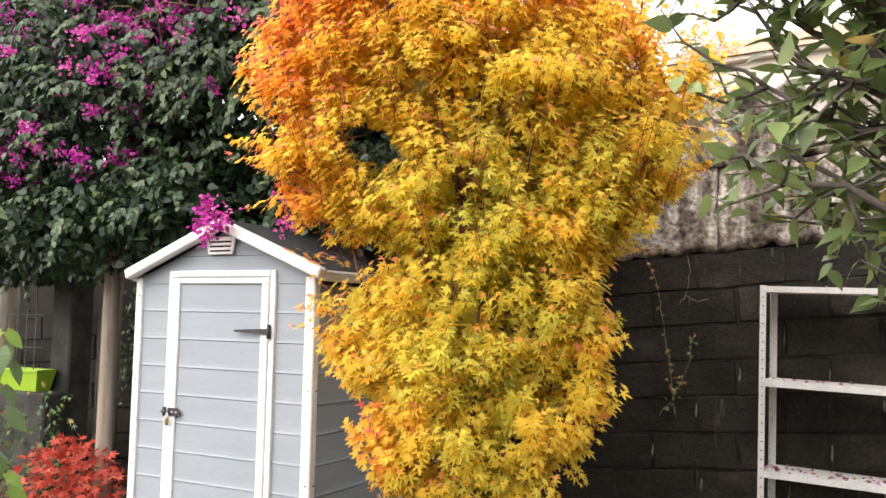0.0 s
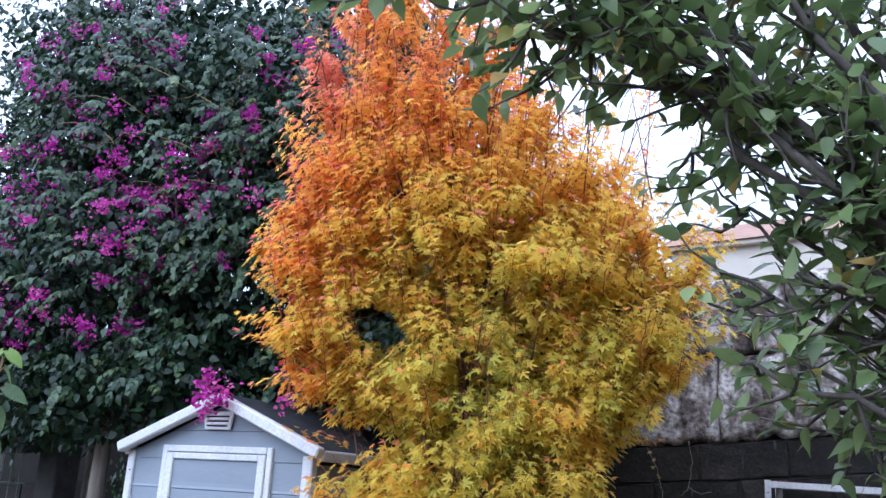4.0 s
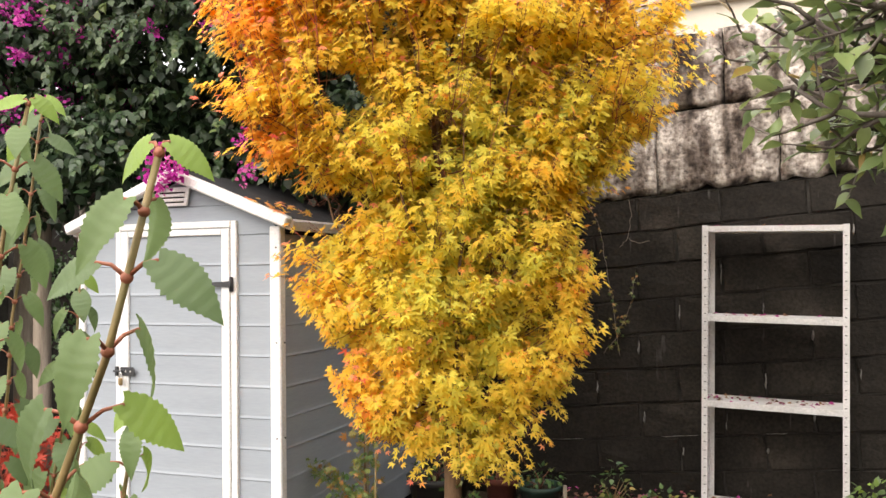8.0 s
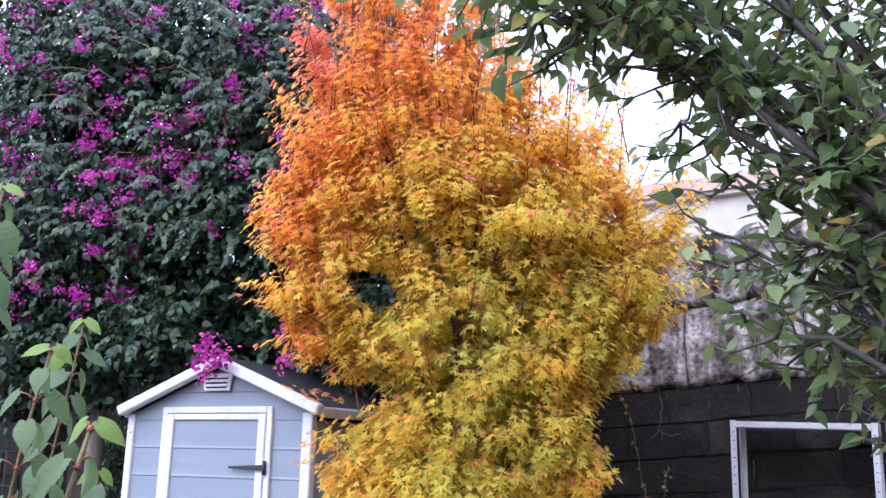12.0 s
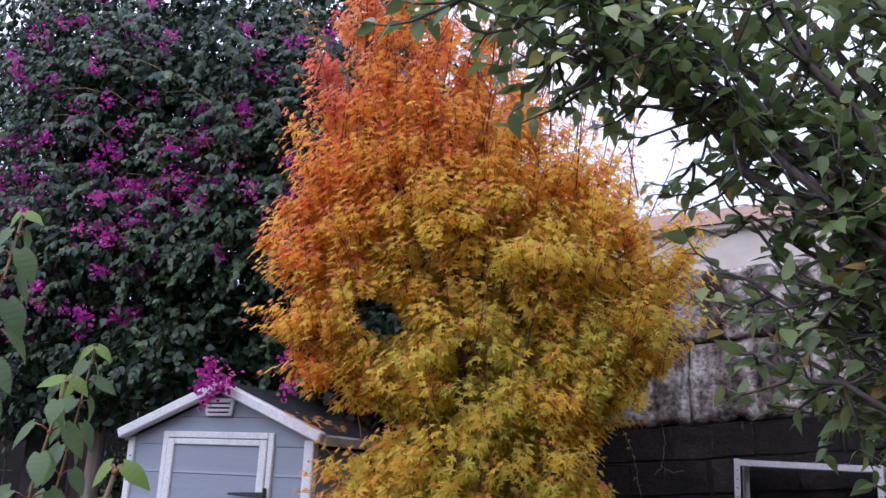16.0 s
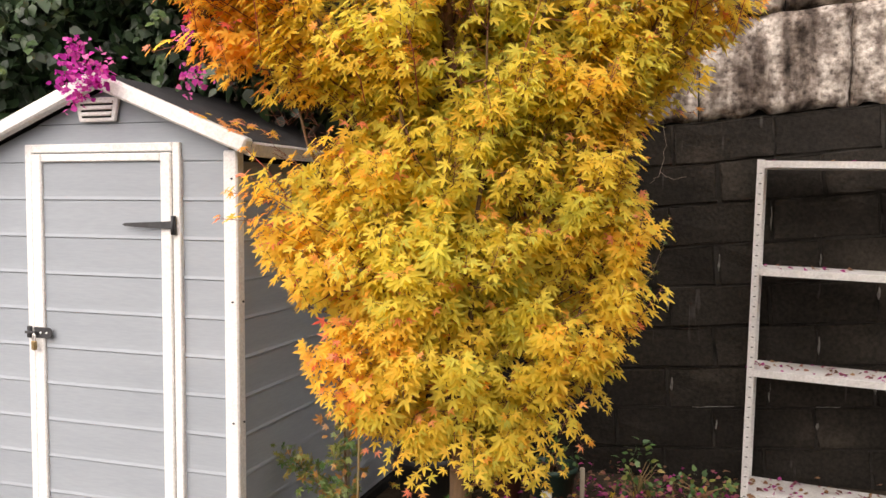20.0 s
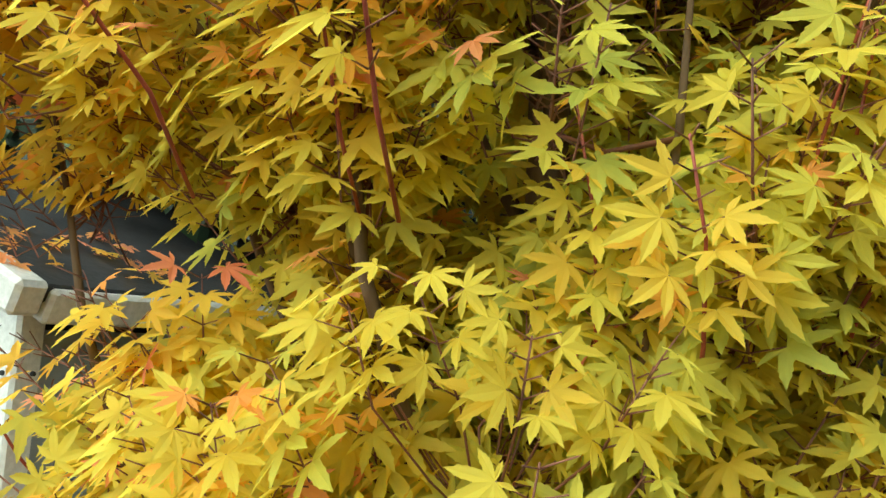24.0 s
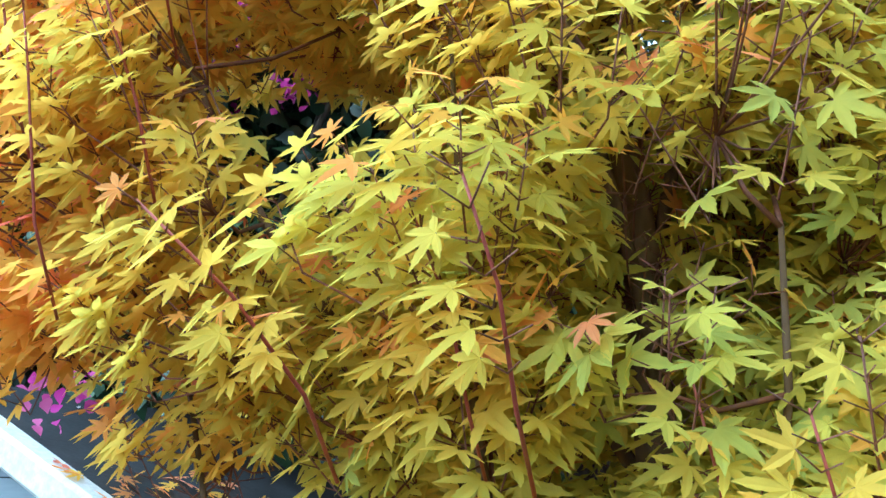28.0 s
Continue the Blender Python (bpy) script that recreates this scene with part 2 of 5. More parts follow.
def stained_block():
    """Dark mossy cement block with pale lime runs."""
    m, n, l, b = material("mossy_block", 0.92, 0, 0.2)
    oi = n.new("ShaderNodeObjectInfo")
    big = world_noise(n, l, 2.2, 6)
    base = ramp(n, [(0.25, (0.012, 0.0105, 0.009)), (0.6, (0.03, 0.026, 0.022)), (0.85, (0.08, 0.068, 0.055))])
    tint = n.new("ShaderNodeMath")
    tint.operation = "MULTIPLY_ADD"
    tint.inputs[1].default_value = 0.14
    l.new(oi.outputs["Random"], tint.inputs[0])
    l.new(big, tint.inputs[2])
    off = n.new("ShaderNodeMath")
    off.operation = "SUBTRACT"
    off.inputs[1].default_value = 0.07
    l.new(tint.outputs[0], off.inputs[0])
    l.new(off.outputs[0], base.inputs[0])
    tiny = world_noise(n, l, 55, 4)
    grit = ramp(n, [(0.3, (0.55, 0.55, 0.55)), (0.7, (1.15, 1.13, 1.1))])
    l.new(tiny, grit.inputs[0])
    run = world_noise(n, l, 5, 3, (3, 3, 0.35))
    pale = ramp(n, [(0.68, (0, 0, 0)), (0.8, (0.35, 0.35, 0.35))])
    l.new(run, pale.inputs[0])
    c = mixed(n, l, 1.0, base.outputs[0], grit.outputs[0], "MULTIPLY")
    l.new(mixed(n, l, pale.outputs[0], c, (0.3, 0.29, 0.27)), b.inputs["Base Color"])
    bump(n, l, b, tiny, 0.7, 0.008)
    return m


def granite():
    """Pale coarse granite with dark streaks that ran down from above and yellow-green lichen."""
    m, n, l, b = material("streaked_granite", 0.9, 0, 0.25)
    grain = world_noise(n, l, 38, 8)
    base = ramp(n, [(0.3, (0.13, 0.11, 0.1)), (0.46, (0.42, 0.375, 0.33)), (0.7, (0.72, 0.67, 0.61))])
    l.new(grain, base.inputs[0])
    run = world_noise(n, l, 2.3, 5, (2.2, 2.2, 0.28))
    streak = ramp(n, [(0.4, (0.09, 0.08, 0.075)), (0.47, (0.42, 0.38, 0.36)), (0.56, (1, 1, 1))])
    l.new(run, streak.inputs[0])
    blot = world_noise(n, l, 11, 7)
    patch = ramp(n, [(0.38, (0.36, 0.33, 0.32)), (0.56, (1, 1, 1))])
    l.new(blot, patch.inputs[0])
    moss = world_noise(n, l, 4, 4)
    green = ramp(n, [(0.66, (0, 0, 0)), (0.74, (0.6, 0.6, 0.6))])
    l.new(moss, green.inputs[0])
    c = mixed(n, l, 1.0, base.outputs[0], streak.outputs[0], "MULTIPLY")
    c = mixed(n, l, 1.0, c, patch.outputs[0], "MULTIPLY")
    l.new(mixed(n, l, green.outputs[0], c, (0.3, 0.31, 0.14)), b.inputs["Base Color"])
    bump(n, l, b, grain, 0.8, 0.012)
    return m


M_BLOCK, M_GRANITE = stained_block(), granite()
M_MORTAR = simple("mortar", (0.014, 0.013, 0.012), (0.06, 0.056, 0.05), 6, 0.95, 0.1, at_world=True)


# ---- building helpers ----
def empty(name, m=None, **tags):
    e = new(name)
    if m is not None:
        e.matrix_world = m
    return tagged(e, **tags)


def part(name, bm, mat, parent=None, label="", smooth=False, m=None, kind=""):
    """Link a bmesh as one mesh object under its parent; the mesh is given in the parent's space."""
    me = bpy.data.meshes.new(name)
    bm.to_mesh(me)
    bm.free()
    me.materials.append(mat)
    if smooth:
        for p in me.polygons:
            p.use_smooth = True
    ob = new(name, me)
    if parent is not None:
        ob.parent = parent
    if m is not None:
        ob.matrix_basis = m
    return tagged(ob, label=label, kind=kind)


def box(bm, x0, x1, y0, y1, z0, z1, bevel=0.0, m=None):
    r = bmesh.ops.create_cube(bm, size=1)
    vs = r["verts"]
    for v in vs:
        v.co = Vector(((x0 + x1) / 2 + v.co.x * (x1 - x0), (y0 + y1) / 2 + v.co.y * (y1 - y0), (z0 + z1) / 2 + v.co.z * (z1 - z0)))
    if bevel:
        es = list({e for v in vs for e in v.link_edges})
        r = bmesh.ops.bevel(bm, geom=es, offset=bevel, segments=1, affect="EDGES")
        vs = list({v for f in r["faces"] for v in f.verts} | {v for v in vs if v.is_valid})
    if m is not None:
        bmesh.ops.transform(bm, matrix=m, verts=vs)
    return bm


def boxed(*a, **k):
    return box(bmesh.new(), *a, **k)


def prism(outline, depth, axis="y", at=0.0, bevel=0.0):
    """A flat outline of (u, v) pushed through a depth. axis y: u is x and v is z."""
    bm = bmesh.new()
    mk = {"y": lambda u, v, d: (u, d, v), "x": lambda u, v, d: (d, u, v), "z": lambda u, v, d: (u, v, d)}[axis]
    a = [bm.verts.new(mk(u, v, at)) for u, v in outline]
    c = [bm.verts.new(mk(u, v, at + depth)) for u, v in outline]
    bm.faces.new(a)
    bm.faces.new(c[::-1])
    for i in range(len(a)):
        j = (i + 1) % len(a)
        bm.faces.new((a[i], c[i], c[j], a[j]))
    bmesh.ops.recalc_face_normals(bm, faces=bm.faces)
    if bevel:
        bmesh.ops.bevel(bm, geom=list(bm.edges), offset=bevel, segments=2, affect="EDGES")
    return bm


def tube(points, radii, sides=7, verts=None, faces=None):
    """A tapered tube through points; adds to lists, so that many make one mesh."""
    verts = [] if verts is None else verts
    faces = [] if faces is None else faces
    start = len(verts)
    k = len(points)
    for i, p in enumerate(points):
        p = Vector(p)
        way = (Vector(points[min(i + 1, k - 1)]) - Vector(points[max(i - 1, 0)]))
        if way.length < 1e-6:
            way = Vector((0, 0, 1))
        way.normalize()
        side = way.cross(Vector((0.31, 0.93, 0.17)))
        side.normalize()
        up = way.cross(side)
        for s in range(sides):
            a = 2 * math.pi * s / sides
            verts.append(tuple(p + (side * math.cos(a) + up * math.sin(a)) * radii[i]))
    for i in range(k - 1):
        for s in range(sides):
            j = (s + 1) % sides
            a, b = start + i * sides, start + (i + 1) * sides
            faces.append((a + s, a + j, b + j, b + s))
    faces.append(tuple(start + (k - 1) * sides + s for s in range(sides)))
    faces.append(tuple(start + s for s in reversed(range(sides))))
    return verts, faces


def from_lists(name, verts, faces, mat, parent=None, label="", kind="", smooth=True):
    me = bpy.data.meshes.new(name)
    me.from_pydata([tuple(v) for v in verts], [], faces)
    me.materials.append(mat)
    if smooth:
        me.polygons.foreach_set("use_smooth", [True] * len(me.polygons))
    ob = new(name, me)
    ob.parent = parent
    return tagged(ob, label=label, kind=kind)


def bent(p0, p1, steps, wob, rng, sag=0.0):
    """Points of a slightly crooked line."""
    p0, p1 = Vector(p0), Vector(p1)
    out = []
    for i in range(steps + 1):
        f = i / steps
        p = p0.lerp(p1, f)
        if 0 < i < steps:
            p += Vector((rng.uniform(-wob, wob), rng.uniform(-wob, wob), rng.uniform(-wob, wob)))
        p.z += sag * 4 * f * (1 - f)
        out.append(p)
    return out


# ---- leaf shapes: outline fans, the stalk at the origin, the tip along +y, the upper side +z ----
TEETH = [(16.5, 0.46), (14, 0.51), (13.2, 0.61), (9.6, 0.65), (8.4, 0.75), (4.6, 0.8), (2.8, 0.88)]
PLAIN = [(16.5, 0.5), (9, 0.74), (2.6, 0.88)]


def palmate(lobes, notch, droop, fold=0.0, serrate=True, crease=0.06):
    """A star-shaped maple leaf with pointed lobes."""
    vs, fs = [(0, 0.0, 0)], []
    rim = [(0.05, -0.02, 0.0)]
    n = len(lobes)
    for i, (ang, ln) in enumerate(lobes):
        a = radians(ang)
        if serrate:
            half = TEETH if serrate is True else serrate
            for da, k in [(d, k) for d, k in half] + [(0, 1.0)] + [(-d, k) for d, k in reversed(half)]:
                rim.append((ln * k * math.sin(-a - radians(da)), ln * k * math.cos(a + radians(da)), crease * abs(da) / 16 * k))
        else:
            rim.append((ln * math.sin(-a), ln * math.cos(a), 0.0))
        if i < n - 1:
            a2 = radians((ang + lobes[i + 1][0]) / 2)
            k = notch * min(ln, lobes[i + 1][1])
            rim.append((k * math.sin(-a2), k * math.cos(a2), crease * 0.6))
    rim = [(-0.05, -0.02, 0.0)] + rim[1:] + [(0.05, -0.02, 0.0)] if lobes[0][0] > 0 else rim
    for x, y, up in rim:
        r2 = x * x + y * y
        vs.append((x, y, -droop * 0.8 * r2 ** 0.7 + fold * abs(x) + up))
    for i in range(1, len(rim)):
        fs.append((0, i + 1, i) if lobes[0][0] > 0 else (0, i, i + 1))
    return np.array(vs), fs


def oval(width, droop, fold, steps=4, tip=1.6, wave=0.0):
    """An oval pointed leaf, folded along its midrib."""
    vs, fs = [], []
    for i in range(steps + 1):
        f = i / steps
        w = width * math.sin(math.pi * f ** 0.8) ** (1.0 if f < 0.5 else tip / 1.3) if 0 < i < steps else 0.0
        z = -droop * f * f
        vs.append((0, f, z))
        if w:
            vs.append((-w, f - 0.04, z + fold * w + wave * math.sin(9 * f)))
            vs.append((w, f - 0.04, z + fold * w - wave * math.sin(9 * f + 1)))
    idx = lambda i: 0 if i == 0 else 1 + (i - 1) * 3
    for i in range(steps):
        a, b = idx(i), idx(i + 1)
        if i == 0:
            fs += [(a, b, b + 1), (a, b + 2, b)]
        elif i == steps - 1:
            fs += [(a, b, a + 1), (a, a + 2, b)]
        else:
            fs += [(a, b, b + 1, a + 1), (a, a + 2, b + 2, b)]
    return np.array(vs), fs


def bases(tips, norms):
    """Rotation matrices whose y runs along tips and whose z is near norms."""
    y = tips / np.linalg.norm(tips, axis=1, keepdims=True)
    x = np.cross(y, norms)
    x /= np.linalg.norm(x, axis=1, keepdims=True) + 1e-9
    z = np.cross(x, y)
    return np.stack([x, y, z], axis=2)


def strew(name, shapes, pos, rot, size, mat, parent=None, tone=None, label="", kind="stuff", smooth=True):
    """Many leaves in one mesh. shapes: list of (verts, faces), taken in turn."""
    V, F, T = [], [], []
    base = 0
    for s, (vs, fs) in enumerate(shapes):
        pick = np.arange(s, len(pos), len(shapes))
        if not len(pick):
            continue
        w = np.einsum("nij,vj->nvi", rot[pick], vs) * size[pick][:, None, None] + pos[pick][:, None, :]
        V.append(w.reshape(-1, 3))
        k = len(vs)
        for f in fs:
            F.append(((np.arange(len(pick)) * k)[:, None] + np.array(f)[None, :] + base))
        if tone is not None:
            T.append(np.repeat(tone[pick], k))
        base += len(pick) * k
    V = np.concatenate(V)
    me = bpy.data.meshes.new(name)
    loops = np.concatenate([f.reshape(-1) for f in F])
    counts = np.concatenate([np.full(len(f), f.shape[1]) for f in F])
    me.vertices.add(len(V))
    me.vertices.foreach_set("co", V.astype(np.float32).reshape(-1))
    me.loops.add(len(loops))
    me.loops.foreach_set("vertex_index", loops.astype(np.int32))
    me.polygons.add(len(counts))
    me.polygons.foreach_set("loop_start", np.concatenate([[0], np.cumsum(counts)[:-1]]).astype(np.int32))
    me.update(calc_edges=True)
    me.validate()
    if smooth:
        me.polygons.foreach_set("use_smooth", [True] * len(me.polygons))
    if tone is not None:
        at = me.attributes.new("tone", "FLOAT", "POINT")
        at.data.foreach_set("value", np.concatenate(T).astype(np.float32))
    me.materials.append(mat)
    ob = new(name, me)
    ob.parent = parent
    return tagged(ob, label=label, kind=kind)


def unit(a):
    return a / (np.linalg.norm(a, axis=1, keepdims=True) + 1e-9)


def maple_leaves(edge):
    return [
        palmate([(132, 0.4), (88, 0.7), (43, 0.93), (0, 1.05), (-43, 0.93), (-88, 0.7), (-132, 0.4)], 0.4, 0.16, 0.0, edge),
        palmate([(126, 0.45), (82, 0.78), (40, 0.92), (2, 1.1), (-38, 0.97), (-82, 0.7), (-128, 0.38)], 0.38, 0.3, 0.08, edge),
        palmate([(108, 0.55), (54, 0.9), (0, 1.1), (-52, 0.88), (-106, 0.58)], 0.4, 0.24, 0.14, edge),
        palmate([(130, 0.42), (86, 0.74), (44, 0.88), (-2, 1.0), (-44, 0.98), (-88, 0.76), (-130, 0.44)], 0.41, 0.1, -0.1, edge)]


MAPLE_LEAVES, MID_MAPLE, FAR_MAPLE = maple_leaves(True), maple_leaves(PLAIN), [
    palmate([(122, 0.45), (82, 0.75), (40, 0.92), (0, 1.0), (-40, 0.92), (-82, 0.75), (-122, 0.45)], 0.38, 0.3, 0.0, [(15, 0.54)]),
    palmate([(100, 0.6), (50, 0.92), (0, 1.05), (-50, 0.9), (-100, 0.6)], 0.38, 0.45, 0.15, [(16, 0.54)])]
SMALL_STARS = [palmate([(100, 0.6), (50, 0.95), (0, 1.0), (-50, 0.9), (-100, 0.6)], 0.36, 0.3, 0.1, serrate=False)]
BOUG_LEAVES = [oval(0.3, 0.25, 0.25), oval(0.34, 0.1, 0.1)]
CITRUS_LEAVES = [oval(0.27, 0.2, 0.3, 7), oval(0.24, 0.35, 0.15, 7, 1.6, 0.02), oval(0.29, 0.05, 0.2, 7)]


# ---- ground, climbing a little along the wall ----
def rise(x):
    return 0.05 * min(max(x - 1.2, 0.0), 3.0) * (1 if x < 5.5 else 0)


bm = bmesh.new()
bmesh.ops.create_grid(bm, x_segments=60, y_segments=60, size=6)
for v in bm.verts:
    edge = max(abs(v.co.x), abs(v.co.y)) / 6
    v.co.z = (noise.noise(v.co * 1.3) * 0.03 + noise.noise(v.co * 5) * 0.012) * (1 - edge ** 4) - 0.005 + rise(v.co.x)
rim = [e for e in bm.edges if e.is_boundary]
r = bmesh.ops.extrude_edge_only(bm, edges=rim)
for v in r["geom"]:
    if isinstance(v, bmesh.types.BMVert):
        k = 400 / max(abs(v.co.x), abs(v.co.y))
        v.co.x, v.co.y, v.co.z = v.co.x * k, v.co.y * k, -0.01
tagged(part("ground", bm, M_SOIL, None, "dark damp garden soil with fallen leaves", True), kind="structure", category="ground")

# ---- walls: a frame along the block wall, x along it, y into it ----
WALL = Matrix.Translation((2.2, 1.99, 0))
TILT_C = math.tan(radians(WALL_SLOPE))


def sheared(bm):
    """Courses that climb along the wall."""
    for v in bm.verts:
        v.co.z += v.co.x * TILT_C
    return bm


def block_meshes(n, length, height, depth, mat, rng, rough=0.004, cuts=1):
    out = []
    for _ in range(n):
        b = bmesh.new()
        box(b, -length / 2, length / 2, 0, depth, 0, height, 0.007)
        if cuts > 1:
            bmesh.ops.subdivide_edges(b, edges=list(b.edges), cuts=cuts, use_grid_fill=True)
        for v in b.verts:
            v.co += Vector((rng.uniform(-rough, rough), rng.uniform(-rough, rough), rng.uniform(-rough, rough)))
        me = bpy.data.meshes.new("block")
        b.to_mesh(me)
        b.free()
        me.materials.append(mat)
        out.append(me)
    return out


rng = random.Random(5)
bm = bmesh.new()
box(bm, -8.0, 5.6, 0.012, 0.22, -0.8, WALL_TOP)
wall_back = part("wall_back", sheared(bm), M_MORTAR, None, "dark moss-stained cement block garden wall")
wall_back.matrix_world = WALL
tagged(wall_back, kind="structure", category="wall")
COURSE, BLOCK = 0.22, 0.51
meshes = block_meshes(6, BLOCK - 0.012, COURSE - 0.012, 0.05, M_BLOCK, rng, 0.006, 2)
shear = Matrix(((1, 0, 0, 0), (0, 1, 0, 0), (TILT_C, 0, 1, 0), (0, 0, 0, 1)))
courses = int(round((WALL_TOP + 0.45) / COURSE))
for c in range(courses):
    z = WALL_TOP - (c + 1) * COURSE
    for i in range(-15, 11):
        x = (i + (0.5 if c % 2 else 0.03) + rng.uniform(-0.008, 0.008)) * BLOCK
        if not -7.7 < x < 5.3 or z + x * TILT_C < -0.25:
            continue
        b = new("block", meshes[rng.randrange(6)])
        b.parent = wall_back
        b.matrix_basis = Matrix.Translation((x, rng.uniform(-0.006, 0.004), z + 0.006 + x * TILT_C)) @ pose(0, 0, 0, 0, -WALL_SLOPE, 0)

M_LIMERUN = simple("lime_run", (0.1, 0.097, 0.09), (0.34, 0.33, 0.31), 30, 0.9, 0.2)
rng = random.Random(8)
runs = empty("lime_runs", WALL, label="pale lime drips on the joints of the block wall", category="stain")
for c, i in ((1, 1), (2, 0), (3, -1), (3, 0), (4, -1), (4, 1), (5, -2), (5, 0), (5, 1), (6, -1), (6, 0), (6, 1), (6, 2), (7, -1), (7, 0), (2, 2), (4, 2), (3, 3)):
    x = (i + 0.5 + (0.5 if c % 2 else 0.03)) * BLOCK + rng.uniform(-0.015, 0.015)
    top = WALL_TOP - c * COURSE - rng.uniform(0.02, 0.09) + x * TILT_C
    ln = rng.uniform(0.06, 0.13)
    w = rng.uniform(0.004, 0.009)
    v, f = tube([(x, 0.004, top), (x + 0.002, 0.001, top - ln * 0.35), (x - 0.002, 0.0, top - ln * 0.7), (x, 0.004, top - ln)], [w * 0.3, w * 0.7, w, w * 0.25], 6)
    from_lists("drip", v, f, M_LIMERUN, runs)
for x0, x1 in ((-0.85, -0.62), (-0.12, 0.1), (0.5, 0.62)):
    z = WALL_TOP - 7 * COURSE + 0.004
    v, f = tube([(x, 0.001 + rng.uniform(-0.001, 0.002), z + x * TILT_C + rng.uniform(-0.002, 0.002)) for x in np.linspace(x0, x1, 9)], [0.001] + [rng.uniform(0.0012, 0.003) for _ in range(7)] + [0.001], 6)
    from_lists("crust", v, f, M_LIMERUN, runs)

bm = bmesh.new()
box(bm, -2.6, 5.6, 0.06, 0.3, WALL_TOP + 0.002, GRANITE_TOP - 0.03)
granite_wall = part("wall_granite", sheared(bm), M_DARK, None, "pale weathered granite slabs with dark streaks on the block wall")
granite_wall.matrix_world = WALL
tagged(granite_wall, kind="structure", category="wall")
SLAB_ENDS = ((-2.6, -1.75, -0.95, -0.15, 0.65, 1.38, 2.08, 2.815, 3.65, 4.5, 5.4, 6.4, 7.7), (-2.6, -1.3, -0.4, 0.35, 1.1, 1.82, 2.5, 3.2, 4.1, 4.9, 5.9, 6.8, 7.7))


def slab(x0, x1, z0, z1, row):
    """A split granite slab: rough face, worn edges, drill notches along the foot of the lower row."""
    nx, nz = int((x1 - x0) / 0.022) + 2, int((z1 - z0) / 0.045) + 2
    vs, fs = [], []
    for k in range(nz + 2):
        for i in range(nx + 2):
            fx, fz = min(max(i - 1, 0), nx - 1) / (nx - 1), min(max(k - 1, 0), nz - 1) / (nz - 1)
            x, z = x0 + (x1 - x0) * fx, z0 + (z1 - z0) * fz
            back = i in (0, nx + 1) or k in (0, nz + 1)
            q = Vector((x * 5, row * 7 + x0, z * 5))
            e = min(fx * (x1 - x0), (1 - fx) * (x1 - x0), fz * (z1 - z0), (1 - fz) * (z1 - z0))
            y = 0.035 * noise.noise(q) + 0.016 * noise.noise(q * 4) + 0.03 * max(0.0, 1 - e / 0.035) ** 2
            wobble = 0.016 * noise.noise(Vector((x * 7, z * 7, row + 3)))
            if row == 0 and fz < 0.12:
                notch = max(0.0, math.cos(math.pi * (x / 0.11 + 0.6 * noise.noise(Vector((x * 2, 1, 0)))))) ** 4
                z += (1 - fz / 0.12) * (0.028 * notch * (0.4 + noise.noise(Vector((x * 3.1, 5, 0)))) + 0.02 * noise.noise(Vector((x * 9, 0, 4))))
            vs.append((x + wobble * 0.5, -0.02 + (0.13 if back else y), z + wobble + x * TILT_C))
    w = nx + 2
    for k in range(nz + 1):
        for i in range(nx + 1):
            fs.append((k * w + i, k * w + i + 1, (k + 1) * w + i + 1, (k + 1) * w + i))
    return from_lists("slab", vs, fs, M_GRANITE, granite_wall)


for row, (zb, zt) in enumerate(((WALL_TOP + 0.006, WALL_TOP + 0.52), (WALL_TOP + 0.528, GRANITE_TOP))):
    for xa, xb in zip(SLAB_ENDS[row], SLAB_ENDS[row][1:]):
        slab(xa - 2.2 + 0.003, xb - 2.2 - 0.003, zb, zt, row)

# older, darker wall behind, under the climber
rear = part("wall_rear", boxed(-9.0, -0.6, 2.3, 2.5, -0.3, 2.5, 0.01), M_BLOCK, None, "dark stained wall in the shade under the climber")
tagged(rear, kind="structure", category="wall")

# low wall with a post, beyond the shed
low = part("wall_low", boxed(-5.5, -2.45, 0.75, 0.95, -0.2, 0.93, 0.015), M_SHADED_CONC, None, "low rough concrete wall with creeping plants")
tagged(low, kind="structure", category="wall")
post = part("concrete_post", boxed(-2.68, -2.46, 0.955, 1.16, -0.2, 2.05, 0.012), M_SHADED_CONC)
tagged(post, "square grey concrete post at the end of the low wall", "post")

fence = empty("wire_fence", label="welded wire mesh fence panel on the low wall", category="fence")
for i in range(24):
    v, f = tube([(-5.2 + i * 0.105, 0.9, 0.925), (-5.2 + i * 0.105, 0.9, 1.75)], [0.003, 0.003], 5)
    from_lists("wire", v, f, M_WIRE, fence)
for z in (1.0, 1.25, 1.5, 1.72):
    v, f = tube([(-5.25, 0.895, z), (-2.69, 0.895, z)], [0.004, 0.004], 5)
    from_lists("rail", v, f, M_WIRE, fence)


# added wall out of view; keeps sky light and bounce off the shed's side
side = part("wall_side", boxed(6.2, 6.4, -9.0, 3.0, -0.2, 4.6), M_BLOCK, None, "unseen plain dark wall added to block light from the right")
tagged(side, kind="structure", category="wall")


def house(x, y, z, rz):
    h = empty("house", pose(x, y, z, 0, 0, rz), label="far cream-rendered house with a low tiled roof", category="house")
    part("house_wall", boxed(-6, 6, 0, 5, -5.8, 3.0), M_CREAM, h)
    part("eaves_board", boxed(-6.25, 6.25, -0.25, 5.2, 3.0, 3.14, 0.02), M_CREAM, h, "pale eaves board")
    part("roof", prism([(-0.35, 3.142), (5.3, 3.142), (2.5, 4.5)], 12.6, "x", -6.3), M_TILE, h)
    return h


house(3.5, 21, 5.9, -6)

